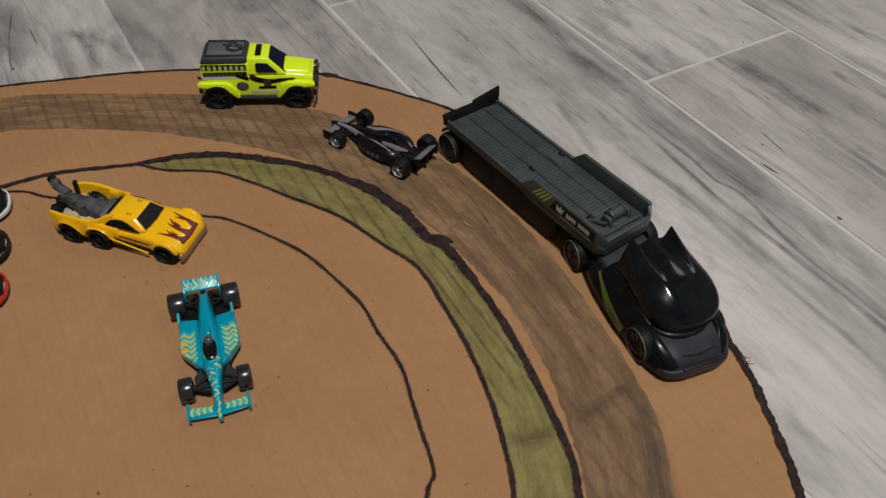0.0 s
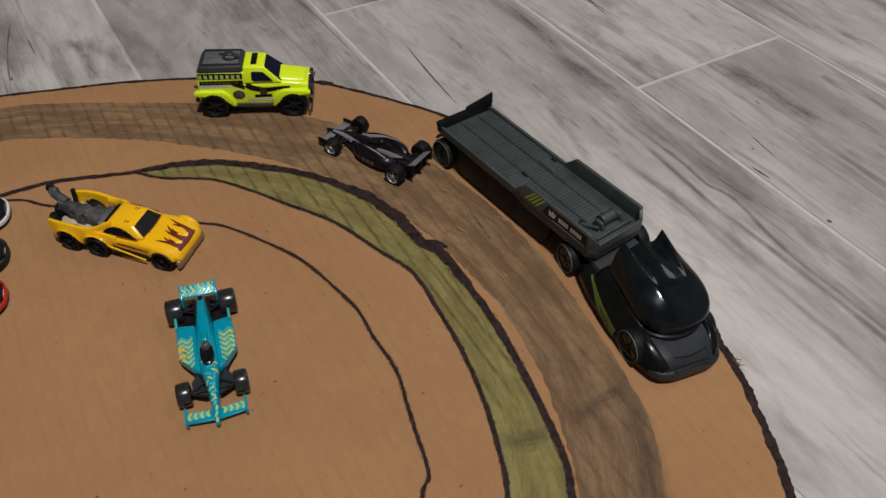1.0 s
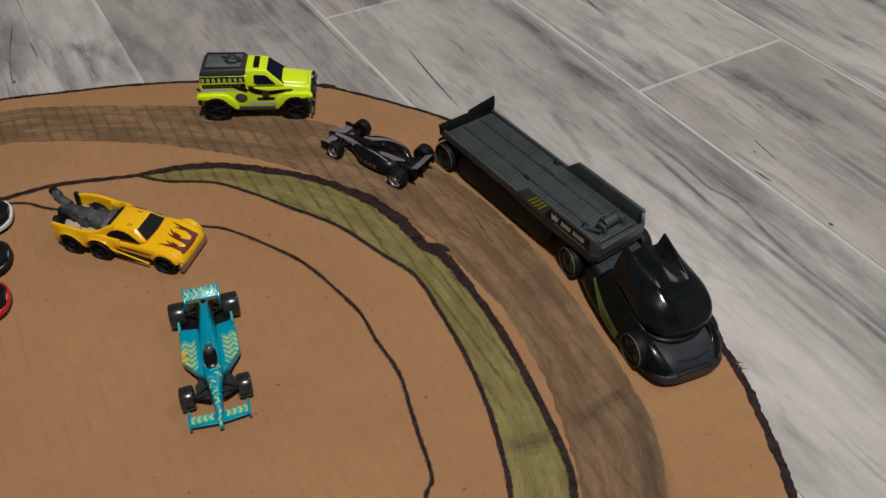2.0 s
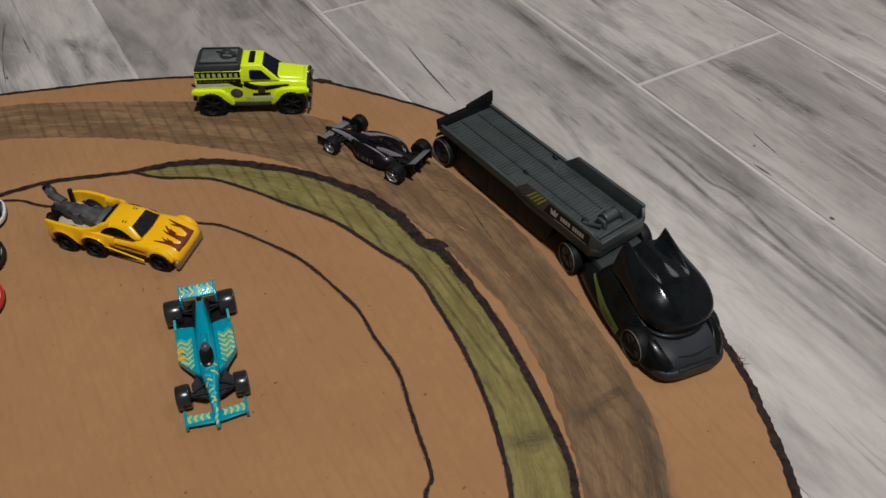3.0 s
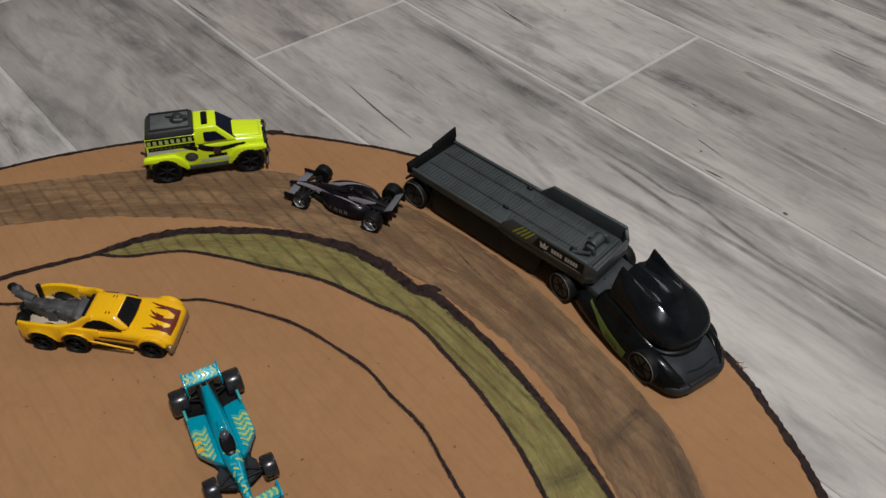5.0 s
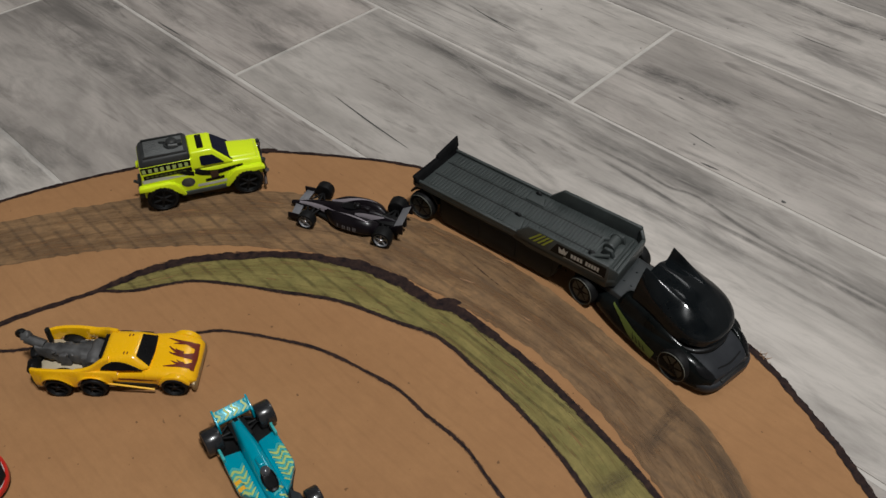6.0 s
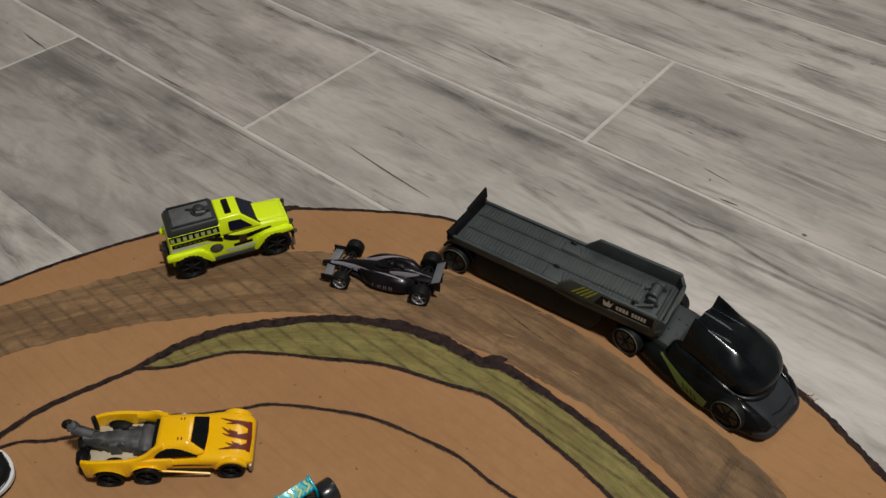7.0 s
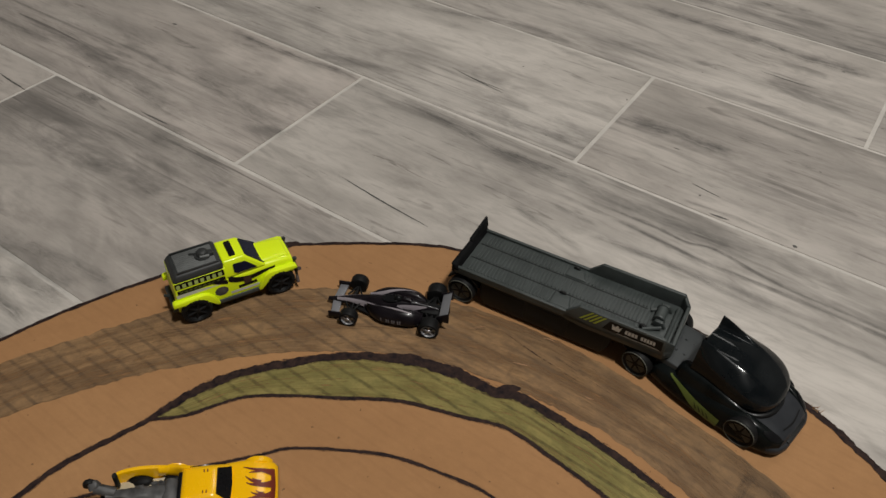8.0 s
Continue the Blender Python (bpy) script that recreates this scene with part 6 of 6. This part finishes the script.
# heavy grain of single planks: where it runs across the plank, its strength, the plank's tone
GRAIN = {(0, 0): (0.87, 0.40, 0.76), (1, -1): (0.14, 0.40, 0.78), (1, 0): (0.45, 0.30, 0.45), (-1, 0): (0.80, 0.50, 0.36), (0, -1): (0.30, 0.50, 0.15), (2, -1): (0.3, 0.4, 0.62), (2, 0): (0.6, 0.3, 0.7),
         (-1, -1): (0.3, 0.5, 0.35), (3, -1): (0.06, 0.7, 0.6), (3, 0): (0.08, 0.6, 0.6)}
chance = random.Random(11)
for row in range(-19, 20):
    end = ENDS.get(row, (row * 0.2017) % PLANK_L)
    for k in range(-5, 6):
        s, w = end + (k + 0.5) * PLANK_L, (row - 0.5) * PLANK_W
        at = FIRST + ALONG * s + ACROSS * w
        traits = (chance.random(), 0.15 + 0.4 * chance.random(), chance.random())
        m = pose(at.x, at.y, FLOOR_Z, 0, 0, turn)
        corners = [m @ Vector((a * PLANK_L / 2, b * PLANK_W / 2, 0)) for a in (1, -1) for b in (1, -1)]
        shape = plank_shape
        if max(max(abs(c.x), abs(c.y)) for c in corners) > ROOM:
            # cut along the walls
            bm = bmesh.new()
            bm.from_mesh(plank_shape)
            bm.transform(m)
            for co, no in (((ROOM, 0, 0), (1, 0, 0)), ((-ROOM, 0, 0), (-1, 0, 0)), ((0, ROOM, 0), (0, 1, 0)), ((0, -ROOM, 0), (0, -1, 0))):
                if bm.verts:
                    bmesh.ops.bisect_plane(bm, geom=bm.verts[:] + bm.edges[:] + bm.faces[:], plane_co=co, plane_no=no, clear_outer=True)
            bm.transform(m.inverted())
            shape = finish(bm, M_TILE, "plank") if len(bm.faces) > 3 else None
        if shape:
            plank = part("plank", shape, None, floor, at=m)
            plank.color = (*GRAIN.get((row, k), traits), 1.0)

# dark printed cracks and pits in the planks: ends and widest width
M_CRACK = plain("dark_printed_grain", (0.10, 0.094, 0.088), 0.6, 400, 0.3)
for a, b, w in (((0.0180, 0.5650), (0.0520, 0.4912), 0.0013), ((0.4087, 0.5559), (0.4288, 0.5179), 0.0010), ((0.1649, 0.6539), (0.1844, 0.6166), 0.0009), ((0.2640, 0.4963), (0.2662, 0.4915), 0.0011),
                ((0.2679, 0.3738), (0.2692, 0.3708), 0.0026), ((0.4756, 0.5262), (0.4768, 0.5238), 0.0024), ((0.2441, 0.4420), (0.2450, 0.4408), 0.0016), ((0.2377, 0.4230), (0.2456, 0.4116), 0.0016), ((0.2485, 0.4546), (0.2567, 0.4334), 0.0011), ((0.1591, 0.6707), (0.1801, 0.6169), 0.0010),
                ((-0.0984, 0.7086), (-0.0819, 0.6808), 0.0015), ((-0.1954, 0.8139), (-0.1783, 0.7778), 0.0016), ((-0.0459, 0.8456), (-0.0431, 0.8416), 0.0026), ((-0.2864, 0.5965), (-0.2715, 0.5485), 0.0010), ((-0.2715, 0.5485), (-0.2550, 0.5091), 0.0008), ((-0.2654, 0.5722), (-0.2515, 0.5490), 0.0009), ((0.2173, 0.6480), (0.2181, 0.6466), 0.0014)):
    mid = ((a[0] + b[0]) / 2 + 0.012 * (b[1] - a[1]), (a[1] + b[1]) / 2)
    span = math.dist(a, b)
    part("grain_mark", ribbon([a, mid, b], lambda p, w=w, a=a, span=span: w * max(0.1, math.sin(math.pi * min(1, math.dist(p, a) / span))) ** 0.7, 1.1, FLOOR_Z + 0.00015, 61, min(0.0008, span / 8)), M_CRACK, floor, "dark printed crack in the wood pattern")

# soft smears of the wood print: the line along the middle, the width there
SMEARS = [([(0.376, 0.722), (0.434, 0.619), (0.470, 0.547), (0.515, 0.480)], 0.026, True), ([(0.150, 0.603), (0.182, 0.556), (0.210, 0.516)], 0.020, False), ([(0.246, 0.553), (0.276, 0.512), (0.304, 0.462)], 0.024, True),
          ([(-0.142, 0.866), (-0.109, 0.781), (-0.064, 0.668)], 0.026, False), ([(-0.185, 0.722), (-0.120, 0.628), (-0.062, 0.555)], 0.034, False), ([(-0.118, 0.712), (-0.077, 0.640), (-0.034, 0.532)], 0.030, False),
          ([(-0.056, 0.776), (-0.025, 0.693), (0.002, 0.622)], 0.026, False), ([(-0.004, 0.818), (0.039, 0.744), (0.079, 0.688)], 0.012, True), ([(-0.238, 0.571), (-0.222, 0.557), (-0.208, 0.531), (-0.198, 0.509)], 0.011, True)]
SMEARS += [([(-0.230, 0.570), (-0.200, 0.550), (-0.180, 0.523)], 0.014, False), ([(-0.222, 0.614), (-0.193, 0.566), (-0.166, 0.512)], 0.026, False), ([(-0.192, 0.585), (-0.164, 0.548), (-0.145, 0.517)], 0.012, False),
          ([(0.140, 0.449), (0.191, 0.380), (0.232, 0.314)], 0.010, False), ([(-0.140, 0.758), (-0.125, 0.733)], 0.016, True)]
# long brushed streaks of the same print
STREAKS = [([(0.134, 0.548), (0.167, 0.502), (0.188, 0.456), (0.218, 0.406), (0.245, 0.365)], 0.0200, False),
           ([(0.149, 0.49), (0.174, 0.444), (0.186, 0.42), (0.204, 0.383), (0.217, 0.362), (0.234, 0.335), (0.262, 0.286), (0.290, 0.238)], 0.0060, True),
           ([(0.162, 0.477), (0.19, 0.434), (0.204, 0.406), (0.217, 0.392), (0.231, 0.353), (0.258, 0.304), (0.284, 0.258)], 0.0045, True),
           ([(0.152, 0.438), (0.169, 0.408), (0.186, 0.382), (0.202, 0.348), (0.229, 0.300), (0.255, 0.254)], 0.0060, False),
           ([(0.114, 0.495), (0.126, 0.457), (0.136, 0.422)], 0.0100, False)]
STREAKS += [([(0.141, 0.48), (0.152, 0.456), (0.16, 0.442)], 0.0060, False),
           ([(0.095, 0.647), (0.12, 0.592), (0.135, 0.553), (0.165, 0.497)], 0.0160, True)]
STREAKS += [([(0.17, 0.794), (0.217, 0.751), (0.264, 0.701), (0.284, 0.655)], 0.0140, False),
           ([(0.138, 0.696), (0.164, 0.648), (0.183, 0.613)], 0.0050, False),
           ([(0.345, 0.512), (0.362, 0.472), (0.377, 0.445)], 0.0060, False),
           ([(0.411, 0.564), (0.431, 0.522)], 0.0040, False),
           ([(0.223, 0.452), (0.251, 0.412), (0.272, 0.369)], 0.0060, False)]
for k, (points, width, strong) in enumerate(SMEARS + STREAKS):
    line = [np.array(q) for q in points]
    sides = []
    for sign in (1, -1):
        row = []
        for i, q in enumerate(line):
            d = line[min(i + 1, len(line) - 1)] - line[max(i - 1, 0)]
            row.append(tuple(q + sign * width / 2 * np.array((-d[1], d[0])) / np.linalg.norm(d)))
        sides.append(row)
    part("grain_smear", area_between(*sides, FLOOR_Z + 0.00008 + 0.000004 * k, 80 + k, 6, 60, 0.0), M_SMEARDARK if strong else M_SMEAR, floor, "soft dark smear in the wood pattern")
